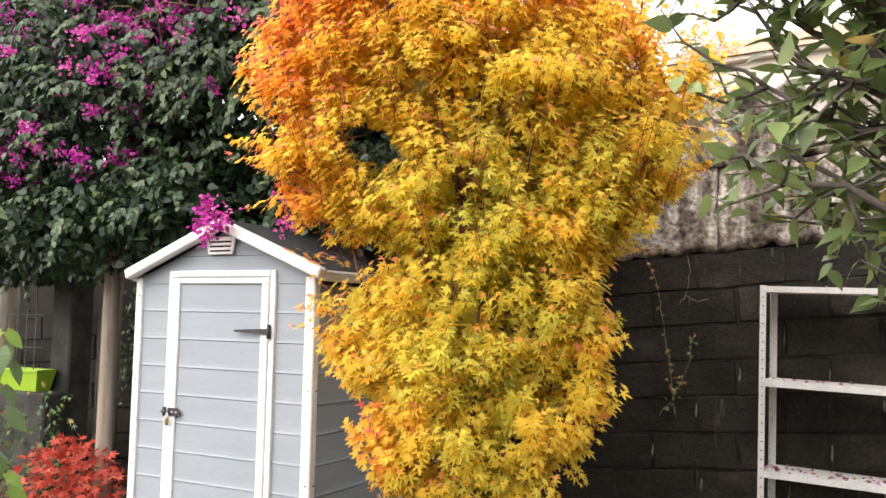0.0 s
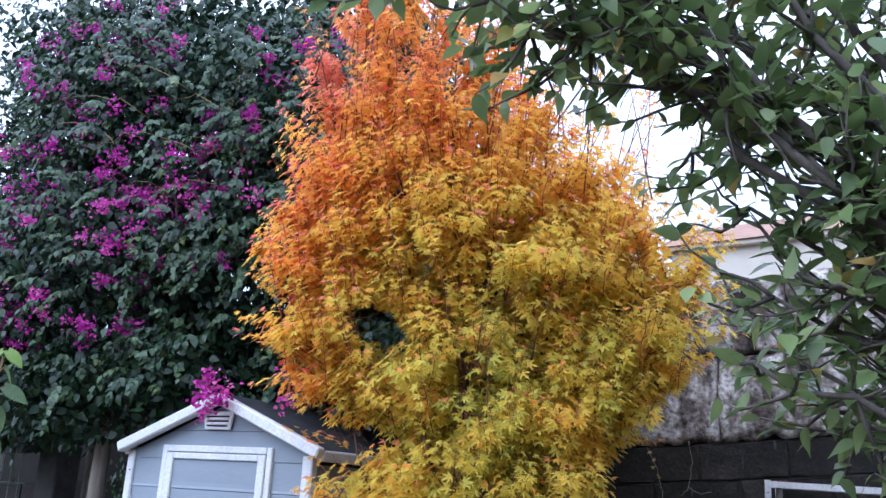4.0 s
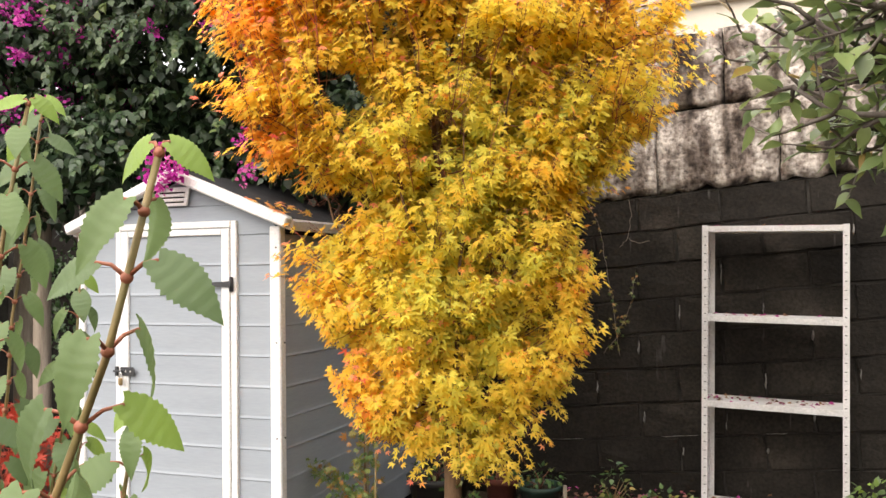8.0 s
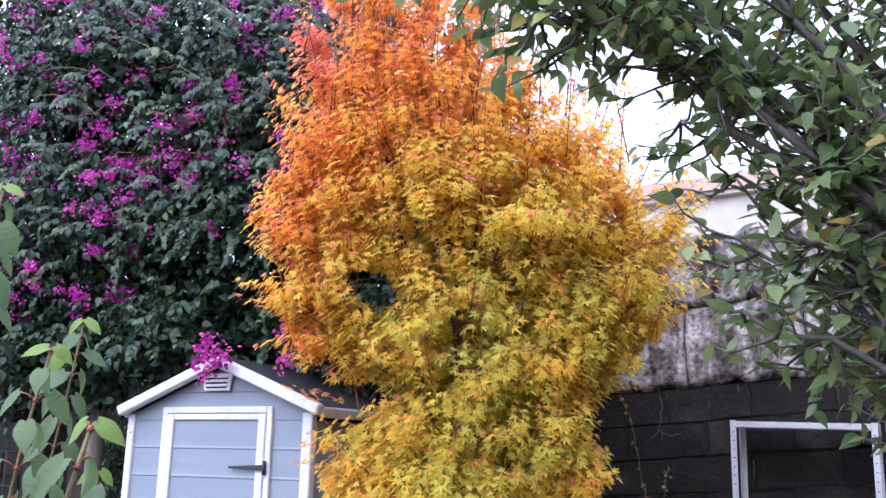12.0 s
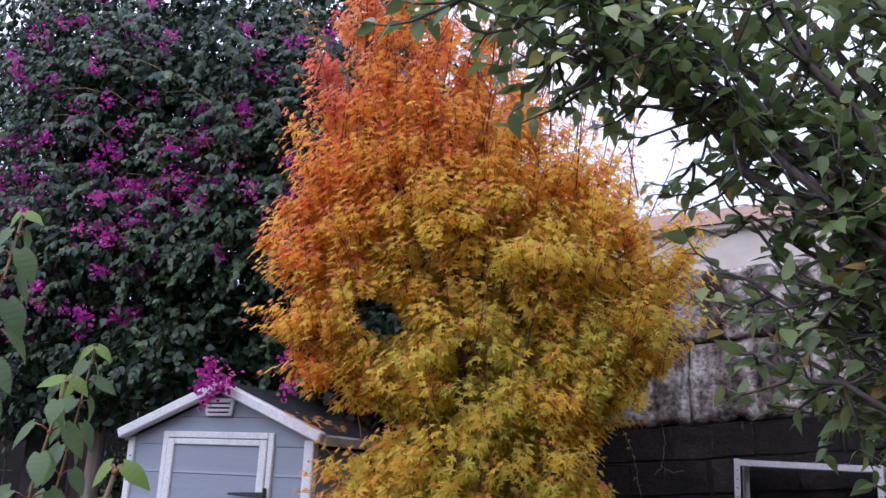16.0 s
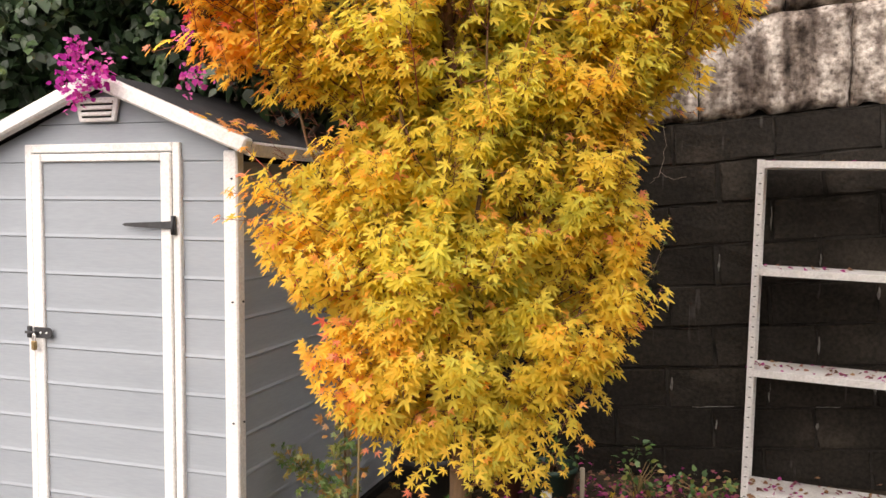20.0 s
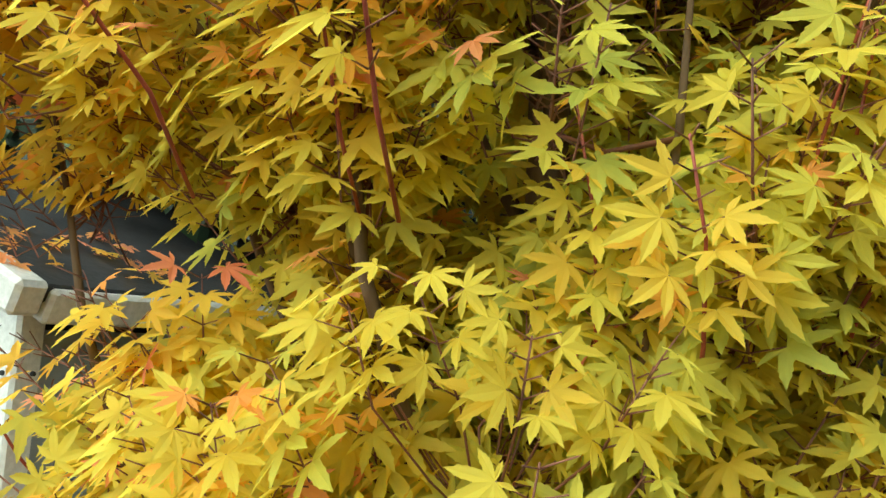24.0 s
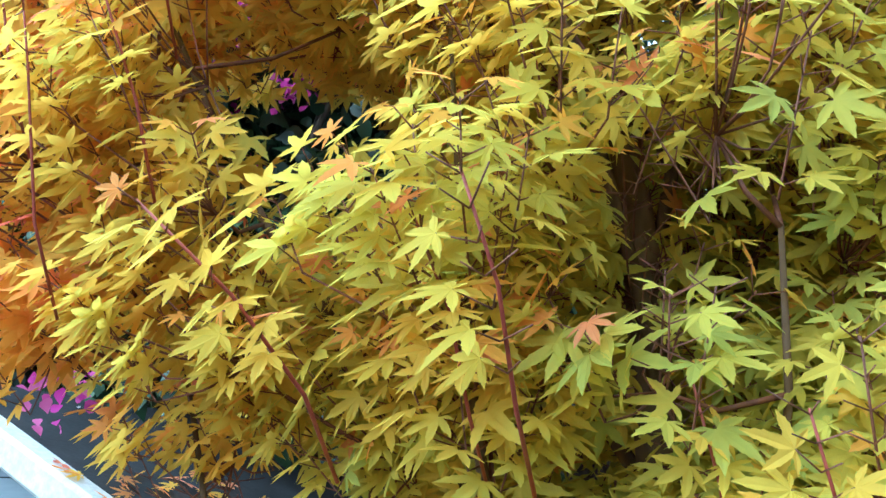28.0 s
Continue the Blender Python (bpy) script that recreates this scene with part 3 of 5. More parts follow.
# ---- shed ----
SX0, SX1, SD = -0.709, 0.515, 1.76
shed = empty("shed", pose(0, 0, 0), label="grey plastic garden shed with white trim and a gable roof", category="shed")
RIDGE, PITCH, RX, HALF = 2.035, 0.40, -0.068, 0.667
part("body", prism([(SX0 + 0.02, 0.04), (SX1 - 0.02, 0.04), (SX1 - 0.02, 1.72), (RX, 1.95), (SX0 + 0.02, 1.72)], SD - 0.04, "y", 0.02), M_DARK, shed)
part("floor_sill", boxed(SX0 - 0.01, SX1 + 0.01, -0.01, SD + 0.01, -0.03, 0.045, 0.006), M_DARK, shed)
BOARD = 0.1495


def board_profile(h):
    """A siding board that flares out towards its lower edge."""
    return [(0.012, 0.0), (-0.003, 0.0), (-0.0075, 0.003), (-0.0075, 0.005), (-0.004, 0.016), (-0.003, 0.035), (-0.003, h - 0.006), (-0.001, h + 0.0005), (0.012, h + 0.0005)]


def siding(x0, x1, z, h, parent, y=0.0):
    bm = prism([(y + a, z + b) for a, b in board_profile(h)], x1 - x0, "x", x0)
    return part("board", bm, M_SIDING, parent, smooth=False)


DX0, DX1, DTOP = -0.46, 0.274, 1.768
TW = 0.058
z = 0.0515
while z < 1.66:
    h = BOARD
    siding(SX0 + 0.03, DX0 + 0.004, z, h, shed)
    siding(DX1 - 0.004, SX1 - 0.05, z, h, shed)
    z += BOARD
# gable boards, cut to the slope of the roof
EAVE_LINE = RIDGE - 0.053
for zg in (1.698, 1.8475):
    ztop = min(zg + 0.147, EAVE_LINE - 0.004)
    lines = []
    for s in (-1, 1):
        most = RX - SX0 - 0.035 if s < 0 else SX1 - RX - 0.035
        wa = min((EAVE_LINE - zg) / PITCH, most)
        wb = min(max((EAVE_LINE - ztop) / PITCH - 0.005, 0.01), wa)
        lines.append([(RX + s * wa, zg)] + ([(RX + s * wa, EAVE_LINE - wa * PITCH)] if wb < wa - 0.02 else []) + [(RX + s * wb, ztop)])
    part("gable_board", prism(lines[0][::-1] + lines[1], 0.02, "y", -0.008, 0.003), M_SIDING, shed)
# sides and back
for xs, sgn in ((SX1, 1), (SX0, -1)):
    z = 0.0515
    while z < 1.66:
        h = BOARD
        bm = prism([(xs - sgn * (0.01 + a), z + b) for a, b in board_profile(h)], SD - 0.06, "y", 0.03)
        part("side_board", bm, M_SIDING, shed)
        z += BOARD
part("back_panel", boxed(SX0 + 0.03, SX1 - 0.03, SD - 0.02, SD, 0.05, 1.70), M_SIDING, shed)
for x0, x1 in ((SX0 - 0.004, SX0 + 0.044), (SX1 - 0.056, SX1 + 0.004)):
    for y0, y1 in ((-0.022, 0.03), (SD - 0.03, SD + 0.015)):
        cp = part("corner_post", boxed(x0, x1, y0, y1, 0.03, 1.735, 0.006), M_TRIM, shed)
        if y0 < 0:
            for zb in (0.26, 0.715, 1.172, 1.63):
                xm = (x0 + x1) / 2
                b = bmesh.new()
                bmesh.ops.create_cone(b, cap_ends=True, segments=10, radius1=0.0045, radius2=0.0035, depth=0.006, matrix=pose(xm + 0.008, y0 - 0.002, zb, 90))
                part("screw", b, M_BLACK, cp)
                if x0 > 0:
                    b = bmesh.new()
                    bmesh.ops.create_cone(b, cap_ends=True, segments=10, radius1=0.0045, radius2=0.0035, depth=0.006, matrix=pose(x1 + 0.002, 0.012, zb, 0, 90))
                    part("screw", b, M_BLACK, cp)
# door: frame around, leaf with boards between two stiles
for a in ((DX0, DX0 + 0.034), (DX1 - 0.034, DX1)):
    part("door_jamb", boxed(a[0], a[1], -0.024, 0.01, 0.05, DTOP, 0.004), M_TRIM, shed)
part("door_head", boxed(DX0 + 0.0345, DX1 - 0.0345, -0.026, 0.01, DTOP - 0.034, DTOP, 0.004), M_TRIM, shed)
door = part("door", boxed(DX0 + 0.03, DX1 - 0.03, -0.004, 0.012, 0.06, DTOP - 0.04), M_SIDING, shed, "shut grey plank door with white stiles")
for a, b_ in ((DX0 + 0.037, DX0 + 0.085), (DX1 - 0.085, DX1 - 0.037)):
    part("stile", boxed(a, b_, -0.03, -0.002, 0.06, DTOP - 0.038, 0.005), M_TRIM, door)
part("door_rail", boxed(DX0 + 0.0855, DX1 - 0.0855, -0.028, -0.002, DTOP - 0.07, DTOP - 0.0385, 0.004), M_TRIM, door)
z = 0.0515
while z < DTOP - 0.08:
    h = min(BOARD, DTOP - 0.071 - z)
    siding(DX0 + 0.0855, DX1 - 0.0855, z, h, door, -0.012)
    z += BOARD


def strap_hinge(z):
    h = part("hinge", boxed(DX1 - 0.035, DX1 - 0.012, -0.036, -0.0305, z - 0.036, z + 0.036, 0.002), M_BLACK, door, "black iron strap hinge")
    part("strap", prism([(DX1 - 0.012, z - 0.016), (DX1 - 0.012, z + 0.016), (DX1 - 0.24, z + 0.006), (DX1 - 0.252, z), (DX1 - 0.24, z - 0.006)], 0.004, "y", -0.041, 0.001), M_BLACK, h)
    v, f = tube([(DX1 - 0.023, -0.041, z - 0.035), (DX1 - 0.023, -0.041, z + 0.035)], [0.006, 0.006], 8)
    from_lists("hinge_pin", v, f, M_BLACK, h)


strap_hinge(1.455)
strap_hinge(0.27)
LZ = 1.012
hasp = part("hasp", prism([(DX0 + 0.04, LZ - 0.022), (DX0 + 0.115, LZ - 0.022), (DX0 + 0.13, LZ - 0.012), (DX0 + 0.13, LZ + 0.012), (DX0 + 0.115, LZ + 0.022), (DX0 + 0.04, LZ + 0.022)], 0.004, "y", -0.036, 0.001), M_BLACK, door, "black hasp and staple")
part("staple", boxed(DX0 + 0.006, DX0 + 0.024, -0.04, -0.0245, LZ - 0.024, LZ + 0.024, 0.003), M_BLACK, hasp)
v, f = tube([(DX0 + 0.006, -0.044, LZ), (DX0 + 0.058, -0.044, LZ)], [0.006, 0.006], 8)
from_lists("bolt", v, f, M_BLACK, hasp)
for dx in (0.075, 0.105):
    b = bmesh.new()
    bmesh.ops.create_uvsphere(b, u_segments=8, v_segments=5, radius=0.005, matrix=pose(DX0 + dx, -0.037, LZ))
    part("rivet", b, M_LABEL, hasp, smooth=True)
lock = empty("padlock", label="small brass padlock hanging from the hasp", category="padlock")
part("lock_body", boxed(DX0 + 0.042, DX0 + 0.066, -0.058, -0.044, LZ - 0.07, LZ - 0.032, 0.004), M_BRASS, lock)
v, f = tube([(DX0 + 0.048, -0.051, LZ - 0.034), (DX0 + 0.048, -0.051, LZ - 0.01), (DX0 + 0.054, -0.051, LZ - 0.002), (DX0 + 0.06, -0.051, LZ - 0.01), (DX0 + 0.06, -0.051, LZ - 0.034)], [0.003] * 5, 6)
from_lists("shackle", v, f, M_RACK, lock)
# vent with slats
VX = -0.095
vent = part("vent", prism([(VX - 0.084, 1.852), (VX + 0.084, 1.852), (VX + 0.104, 1.945), (VX - 0.104, 1.945)], 0.014, "y", -0.032, 0.003), M_TRIM, shed, "white slatted vent under the gable")
for i in range(3):
    zz = 1.866 + i * 0.024
    part("vent_gap", boxed(VX - 0.068 - i * 0.004, VX + 0.068 + i * 0.004, -0.0335, -0.03, zz, zz + 0.007), M_DARK, vent)
    part("vent_slat", boxed(VX - 0.072 - i * 0.004, VX + 0.072 + i * 0.004, -0.04, -0.0325, zz + 0.008, zz + 0.018, 0.002), M_TRIM, vent)
# roof
slope = math.degrees(math.atan(PITCH))
for s in (-1, 1):
    ln = HALF / math.cos(math.atan(PITCH))
    b = bmesh.new()
    box(b, 0 if s > 0 else -ln, ln if s > 0 else 0, -0.075, SD + 0.06, -0.03, 0.0, 0.004)
    roof = part("roof_panel", b, M_ROOF, shed, "dark weathered roof panel with fallen leaves", m=Matrix.Translation((RX, 0, RIDGE)) @ pose(0, 0, 0, 0, s * slope, 0))
    b = bmesh.new()
    box(b, 0.0 if s > 0 else -ln - 0.005, ln + 0.005 if s > 0 else 0.0, -0.095, -0.04, -0.052, 0.004, 0.008)
    part("fascia", b, M_TRIM, roof, "white gable trim")
    b = bmesh.new()
    box(b, *(sorted((s * (ln - 0.03), s * (ln + 0.012)))), -0.038, SD + 0.07, -0.06, -0.005, 0.006)
    part("eave_trim", b, M_TRIM, roof, "white eaves edge")

# ---- steel rack ----
RACK = Matrix.Translation(RACK_AT) @ pose(0, 0, 0, 0, 1.3, RACK_YAW)
rack = empty("steel_rack", RACK, label="white enamelled slotted-angle steel shelving rack", category="shelf")
RW, RD = RACK_W, 0.3


def slotted_post(x, y, sx, sy, top):
    b = boxed(min(x, x + sx * 0.034), max(x, x + sx * 0.034), min(y, y + sy * 0.003), max(y, y + sy * 0.003), 0, top)
    box(b, min(x, x + sx * 0.003), max(x, x + sx * 0.003), min(y + sy * 0.003, y + sy * 0.034), max(y + sy * 0.003, y + sy * 0.034), 0, top)
    p = part("upright", b, M_RACK, rack)
    g = bmesh.new()
    for i in range(int(top / 0.05)):
        zz = 0.03 + i * 0.05
        box(g, x + sx * 0.013, x + sx * 0.024, y - 0.0015, y + sy * 0.0015, zz, zz + 0.0045)
        box(g, x - sx * 0.0015 + 0, x + sx * 0.0046, y + sy * 0.014, y + sy * 0.025, zz, zz + 0.0045)
    part("slots", g, M_DARK, p, kind="stuff")


for x, sx in ((0, 1), (RW, -1)):
    for y, sy in ((0, 1), (RD, -1)):
        slotted_post(x, y, sx, sy, RACK_Z[0] + 0.004)
for z in RACK_Z:
    b = boxed(0.004, RW - 0.004, 0.004, RD - 0.004, z - 0.004, z - 0.001)
    box(b, 0.004, RW - 0.004, 0.0035, 0.0075, z - 0.034, z - 0.0042)
    box(b, 0.004, RW - 0.004, RD - 0.0075, RD - 0.0035, z - 0.034, z - 0.0042)
    box(b, 0.0035, 0.0065, 0.008, RD - 0.008, z - 0.034, z - 0.0042)
    box(b, RW - 0.0065, RW - 0.0035, 0.008, RD - 0.008, z - 0.034, z - 0.0042)
    part("shelf", b, M_RACK, rack)


# ---- maple ----
# height, reach to either side of the trunk, thickness towards the viewer's side and away from it
CROWN = np.array([
    (0.66, -0.18, 0.24, 0.12), (0.8, -0.34, 0.36, 0.17), (0.95, -0.5, 0.44, 0.22), (1.1, -0.55, 0.55, 0.26),
    (1.25, -0.62, 0.62, 0.28), (1.4, -0.7, 0.64, 0.29), (1.5, -0.74, 0.66, 0.29), (1.62, -0.68, 0.6, 0.29), (1.72, -0.5, 0.52, 0.29), (1.84, -0.44, 0.54, 0.29), (1.93, -0.66, 0.68, 0.3),
    (2.05, -0.88, 0.86, 0.33), (2.3, -1.0, 1.02, 0.36), (2.6, -1.05, 1.05, 0.38), (3.0, -0.95, 0.74, 0.37), (3.3, -0.94, 0.42, 0.34),
    (3.6, -0.94, 0.24, 0.3), (3.9, -0.88, 0.14, 0.25), (4.3, -0.8, 0.02, 0.16)])
# long bare-stemmed shoots standing out of the front of the crown: tip and foot
FRONT_SHOOTS = [
    ((-0.2, -0.46, 2.03), (-0.17, -0.37, 1.89)), ((-0.43, -0.44, 2.02), (-0.33, -0.34, 1.9)), ((0.03, -0.32, 1.9), (0.06, -0.26, 1.76)), ((-0.04, -0.25, 1.93), (-0.01, -0.2, 1.76)),
    ((0.17, -0.26, 2.0), (0.15, -0.22, 1.84)), ((0.24, -0.25, 1.95), (0.19, -0.2, 1.8)), ((-0.26, -0.31, 2.05), (-0.22, -0.24, 1.9)), ((0.42, -0.2, 1.52), (0.22, -0.16, 1.44)), ((-0.72, 0.0, 1.72), (-0.6, 0.02, 1.58))]

# tips of the sprays under the crown
UNDER_SPRAYS = [(-0.16, -0.16, 0.62), (0.02, -0.2, 0.66), (0.2, -0.16, 0.66), (0.1, -0.12, 0.6), (0.3, -0.14, 0.68), (-0.3, -0.1, 0.74), (-0.05, -0.18, 0.7), (-0.42, -0.05, 0.84), (0.38, -0.12, 0.76), (-0.24, -0.17, 0.7), (-0.47, 0.0, 0.93), (0.46, -0.05, 0.86), (0.26, -0.05, 0.58)]


def crown_at(z):
    return [np.interp(z, CROWN[:, 0], CROWN[:, k]) for k in (1, 2, 3)]


def maple(at):
    rng = np.random.RandomState(21)
    pr = random.Random(21)
    tree = empty("maple_tree", Matrix.Translation(at) @ pose(0, 0, 0, 0, 0, 21), label="Japanese maple in yellow and orange autumn leaf", category="tree")
    # trunk and rising limbs
    spine = [(0.0, 0.02, -0.05), (-0.01, 0.02, 0.25), (-0.01, 0.01, 0.6), (-0.02, 0.02, 1.1), (-0.04, 0.01, 1.7), (-0.06, 0.0, 2.1), (-0.1, 0.0, 2.5), (-0.18, 0.02, 3.0), (-0.32, 0.0, 3.6)]
    v, f = tube(spine, [0.055, 0.045, 0.038, 0.033, 0.026, 0.022, 0.017, 0.012, 0.006], 10)
    from_lists("trunk", v, f, M_BARK, tree)
    nodes = [Vector(p) for p in spine[2:]]
    for i in range(24):
        a = 2 * math.pi * (i * 0.382)
        z0 = 0.6 + 0.085 * i
        z1 = min(z0 + pr.uniform(0.7, 1.5), 4.2)
        lo, hi, dep = crown_at(z1)
        mid, half = (lo + hi) / 2, (hi - lo) / 2
        p0 = Vector((-0.03, 0.01, z0))
        p1 = Vector((mid + math.cos(a) * half * pr.uniform(0.5, 0.8), math.sin(a) * dep * 0.6, z1))
        pts = [p0.lerp(p1, t) + Vector((math.cos(a) * 0.1 * math.sin(math.pi * t), math.sin(a) * 0.05 * math.sin(math.pi * t), 0)) + Vector((pr.uniform(-0.012, 0.012), pr.uniform(-0.012, 0.012), 0)) for t in np.linspace(0, 1, 10)]
        rad = 0.014 - 0.0003 * i
        v, f = tube(pts, [rad * (1 - 0.8 * t) for t in np.linspace(0, 1, 10)], 7)
        from_lists("limb", v, f, M_BARK, tree)
        nodes += pts[1:]
    node_xyz = np.array([tuple(p) for p in nodes])

    def gap(x, y, z):
        """The open hole that runs through the crown."""
        u, w = x + 0.47 + 0.14 * y, z - 2.315 - 0.2 * y
        return (u / 0.125) ** 2 + ((w + 0.25 * u) / 0.082) ** 2 < 1

    tv, tf = [], []
    P, TIP, NOR, SIZE, TONE = [], [], [], [], []

    def leafy_shoot(p0, p1, out, ripe, pairs, size, tipped, bare=0.0):
        """A straight reddish shoot with opposite pairs of leaves that droop to either side."""
        ln = np.linalg.norm(p1 - p0)
        way = (p1 - p0) / (ln + 1e-6)
        side = np.cross(way, (0.2, -0.3, 1.0))
        side /= np.linalg.norm(side) + 1e-6
        other = np.cross(way, side)
        for j in range(pairs):
            t = bare + (1 - bare) * (j + 0.4) / (pairs - 0.4) if pairs > 1 else 1.0
            turn = (j % 2) * 1.3 + rng.uniform(-0.4, 0.4)
            last = j == pairs - 1
            for s in (-1, 1):
                d = (side * math.cos(turn) + other * math.sin(turn)) * s
                d = d + out * 0.55 + way * (0.35 if last else 0.1) + rng.normal(0, 0.14, 3)
                d[2] = 0.3 * d[2] + 0.05
                d /= np.linalg.norm(d) + 1e-6
                q = p0 + (p1 - p0) * min(t, 1.0)
                foot = q + d * rng.uniform(0.016, 0.034) + np.array((0, 0, 0.006))
                tube([q, foot], [0.0009, 0.0007], 3, tv, tf)
                tip = d + np.array((0, -0.1, rng.uniform(-0.7, -0.1)))
                P.append(foot), TIP.append(tip), NOR.append(np.array((0, -0.25, 0.6)) + out * 0.8 + d * 0.2 + rng.normal(0, 0.2, 3))
                SIZE.append(size * rng.uniform(0.82, 1.16) * (0.72 if last else 1.0))
                TONE.append(ripe + rng.normal(0, 0.03) + ((0.2 + 0.35 * rng.rand()) if last and tipped else 0.0) + (0.2 if rng.rand() < 0.012 else 0))

    # rounded clumps of sprays, each on a branch of its own, set apart so that the outline is lobed
    clumps = []
    tries = 0
    while len(clumps) < 300 and tries < 30000:
        tries += 1
        z = rng.uniform(0.72, 4.3)
        lo, hi, dep = crown_at(z)
        w = (hi - lo) * (0.4 + dep) / 1.2
        if rng.rand() > w * ((1 if z > 1.15 else 0.8) if z < 3.0 else max(0.16, 1 - (z - 3.0) * 0.9)):
            continue
        r = rng.uniform(0.1, 0.17) * (1 if z > 0.95 else 0.7)
        r = min(r, (hi - lo) * 0.4)
        x = rng.uniform(lo + r * 0.75, hi - r * 0.75)
        edge = math.sqrt(max(0.0, 1 - (abs(x - (lo + hi) / 2) / ((hi - lo) / 2)) ** 2.2))
        u = rng.uniform(-1, 0.75)
        y = math.copysign(abs(u) ** 0.45, u) * (dep * edge) * (1.1 if u > 0 else 0.8)
        if z < 2.0:
            y += 0.3 * max(0.0, -0.3 - x)
        if gap(x, y, z) or any(abs(x - c[0]) < 0.25 and (x - c[0]) ** 2 + (y - c[1]) ** 2 + 1.5 * (z - c[2]) ** 2 < (0.58 * (r + c[3])) ** 2 for c in clumps):
            continue
        clumps.append((x, y, z, r, lo, hi, dep))
    # fuller on the side away from the shed, where the crown narrows
    for x, y, z in ((0.3, -0.16, 1.88), (0.16, -0.12, 2.02), (0.42, -0.1, 1.98), (0.3, -0.08, 2.1), (0.12, -0.17, 1.86), (0.48, -0.08, 1.84)):
        clumps.append((x, y, z, 0.12, *crown_at(z)))
    for x, y, z, r, lo, hi, dep in clumps:
        c = np.array((x, y, z))
        d = np.linalg.norm(node_xyz - (c - (0, 0, 0.12)), axis=1) + np.where(node_xyz[:, 2] > z, 0.12, 0)
        n0 = node_xyz[np.argmin(d)]
        out = np.array((x - (lo + hi) * 0.3, y * 1.3 - 0.08, 0.0))
        out /= np.linalg.norm(out) + 1e-6
        root = c - out * r * 0.5 - np.array((0, 0, r * 0.75))
        if not gap(*root):
            tube([n0, n0 * 0.45 + root * 0.55 - (0, 0, 0.015), root], [0.0032, 0.0026, 0.002], 5, tv, tf)
        left = np.clip((0.1 - x) / 0.9, 0, 1)
        relx = min(1, abs(x - (lo + hi) / 2) / ((hi - lo) / 2))
        ripe = 0.2 + 0.08 * relx ** 2 + 0.24 * left * max(relx, 0.3) ** 2.5 * np.clip((z - 0.7) / 0.9, 0.45, 1) + 0.42 * np.clip((z - 2.4) / 1.2, 0, 1) * (0.7 + 0.3 * left) + rng.normal(0, 0.03)
        ripe += 0.05 * noise.noise(Vector((x * 2.5, y * 2.5, z * 2.5)))
        ripe -= 0.1 * max(0.0, 1 - abs(x + 0.1) / 0.75) * max(0.0, 1 - abs(z - 1.95) / 0.7)
        if x < -0.22 and 0.85 < z < 1.25:
            ripe += 0.3 * rng.rand() ** 2
        tall = np.clip((z - 2.7) / 1.0, 0, 1)
        for q in range(int(rng.randint(11, 17) * (r / 0.135) ** 1.6 * (1 - 0.35 * tall)) + 3):
            a, b = rng.uniform(0, 2 * math.pi), rng.rand() ** 0.5
            s1 = c + r * np.array((math.cos(a) * b, math.sin(a) * b * 0.85, rng.uniform(-0.75, 0.95) * math.sqrt(1.05 - b * b)))
            away = s1 - c + out * r * 0.5
            away[2] *= 0.4
            away /= np.linalg.norm(away) + 1e-6
            rise_ = np.array((0, 0, rng.uniform(0.5, 1.4))) + away * rng.uniform(0.4, 1.0)
            rise_ /= np.linalg.norm(rise_)
            ln = rng.uniform(0.07, 0.15) * (1 + 0.7 * tall * rng.rand())
            s0 = s1 - rise_ * ln
            if gap(*s1) or gap(*s0):
                continue
            tube([root, (root + s0) / 2 - (0, 0, 0.006), s0, s1], [0.0014, 0.0013, 0.0012, 0.0008], 4, tv, tf)
            leafy_shoot(s0, s1, away, ripe + 0.05 * (s1[2] - z) / r, rng.randint(4, 7), rng.uniform(0.033, 0.048), rng.rand() < 0.33 + 0.5 * left)
    for tip, foot in FRONT_SHOOTS:
        p1, p0 = np.array(tip), np.array(foot)
        away = np.array((p1[0] * 0.8, -0.6, 0.0))
        v, f = tube([p0 + (0.01, 0.07, -0.06), p0, (p0 + p1) / 2 + (0.006, 0, 0.004), p1], [0.0018, 0.0018, 0.0015, 0.0011], 7)
        from_lists("shoot", v, f, M_SHOOT, tree, "smooth coral-red shoot")
        leafy_shoot(p0, p1, away / np.linalg.norm(away), 0.2 + 0.12 * rng.rand(), 7, 0.038, True, 0.1)
    # sprays that droop below the crown
    for x, y, z in UNDER_SPRAYS:
        p0 = np.array((x * 0.7, y * 0.6, z + 0.16))
        p1 = np.array((x, y, z))
        tube([(x * 0.3, y * 0.2, z + 0.2), p0, p1], [0.002, 0.0016, 0.0008], 4, tv, tf)
        away = np.array((x, -0.35, 0.0))
        leafy_shoot(p0, p1, away / np.linalg.norm(away), 0.26 + 0.1 * rng.rand() + 0.25 * (x < -0.3) * rng.rand(), 7, 0.037, rng.rand() < 0.4)
    # upright red shoots of the upper crown
    for i in range(64):
        z0 = rng.uniform(1.9, 3.3)
        lo, hi, dep = crown_at(z0 + 0.2)
        x0 = rng.uniform(lo + 0.12, hi - 0.15)
        edge = math.sqrt(max(0.05, 1 - (abs(x0 - (lo + hi) / 2) / ((hi - lo) / 2)) ** 2.2))
        p0 = np.array((x0, -dep * edge * rng.uniform(0.75, 0.98), z0))
        p1 = p0 + np.array((rng.normal(0, 0.05) + 0.06 * np.sign(x0 + 0.1), -rng.uniform(0.0, 0.05), rng.uniform(0.2, 0.42)))
        if gap(*p0) or gap(*p1) or gap(*((p0 + p1) / 2)) or (p0[1] < -0.26 and z0 < 2.3 and abs(x0) < 0.5):
            continue
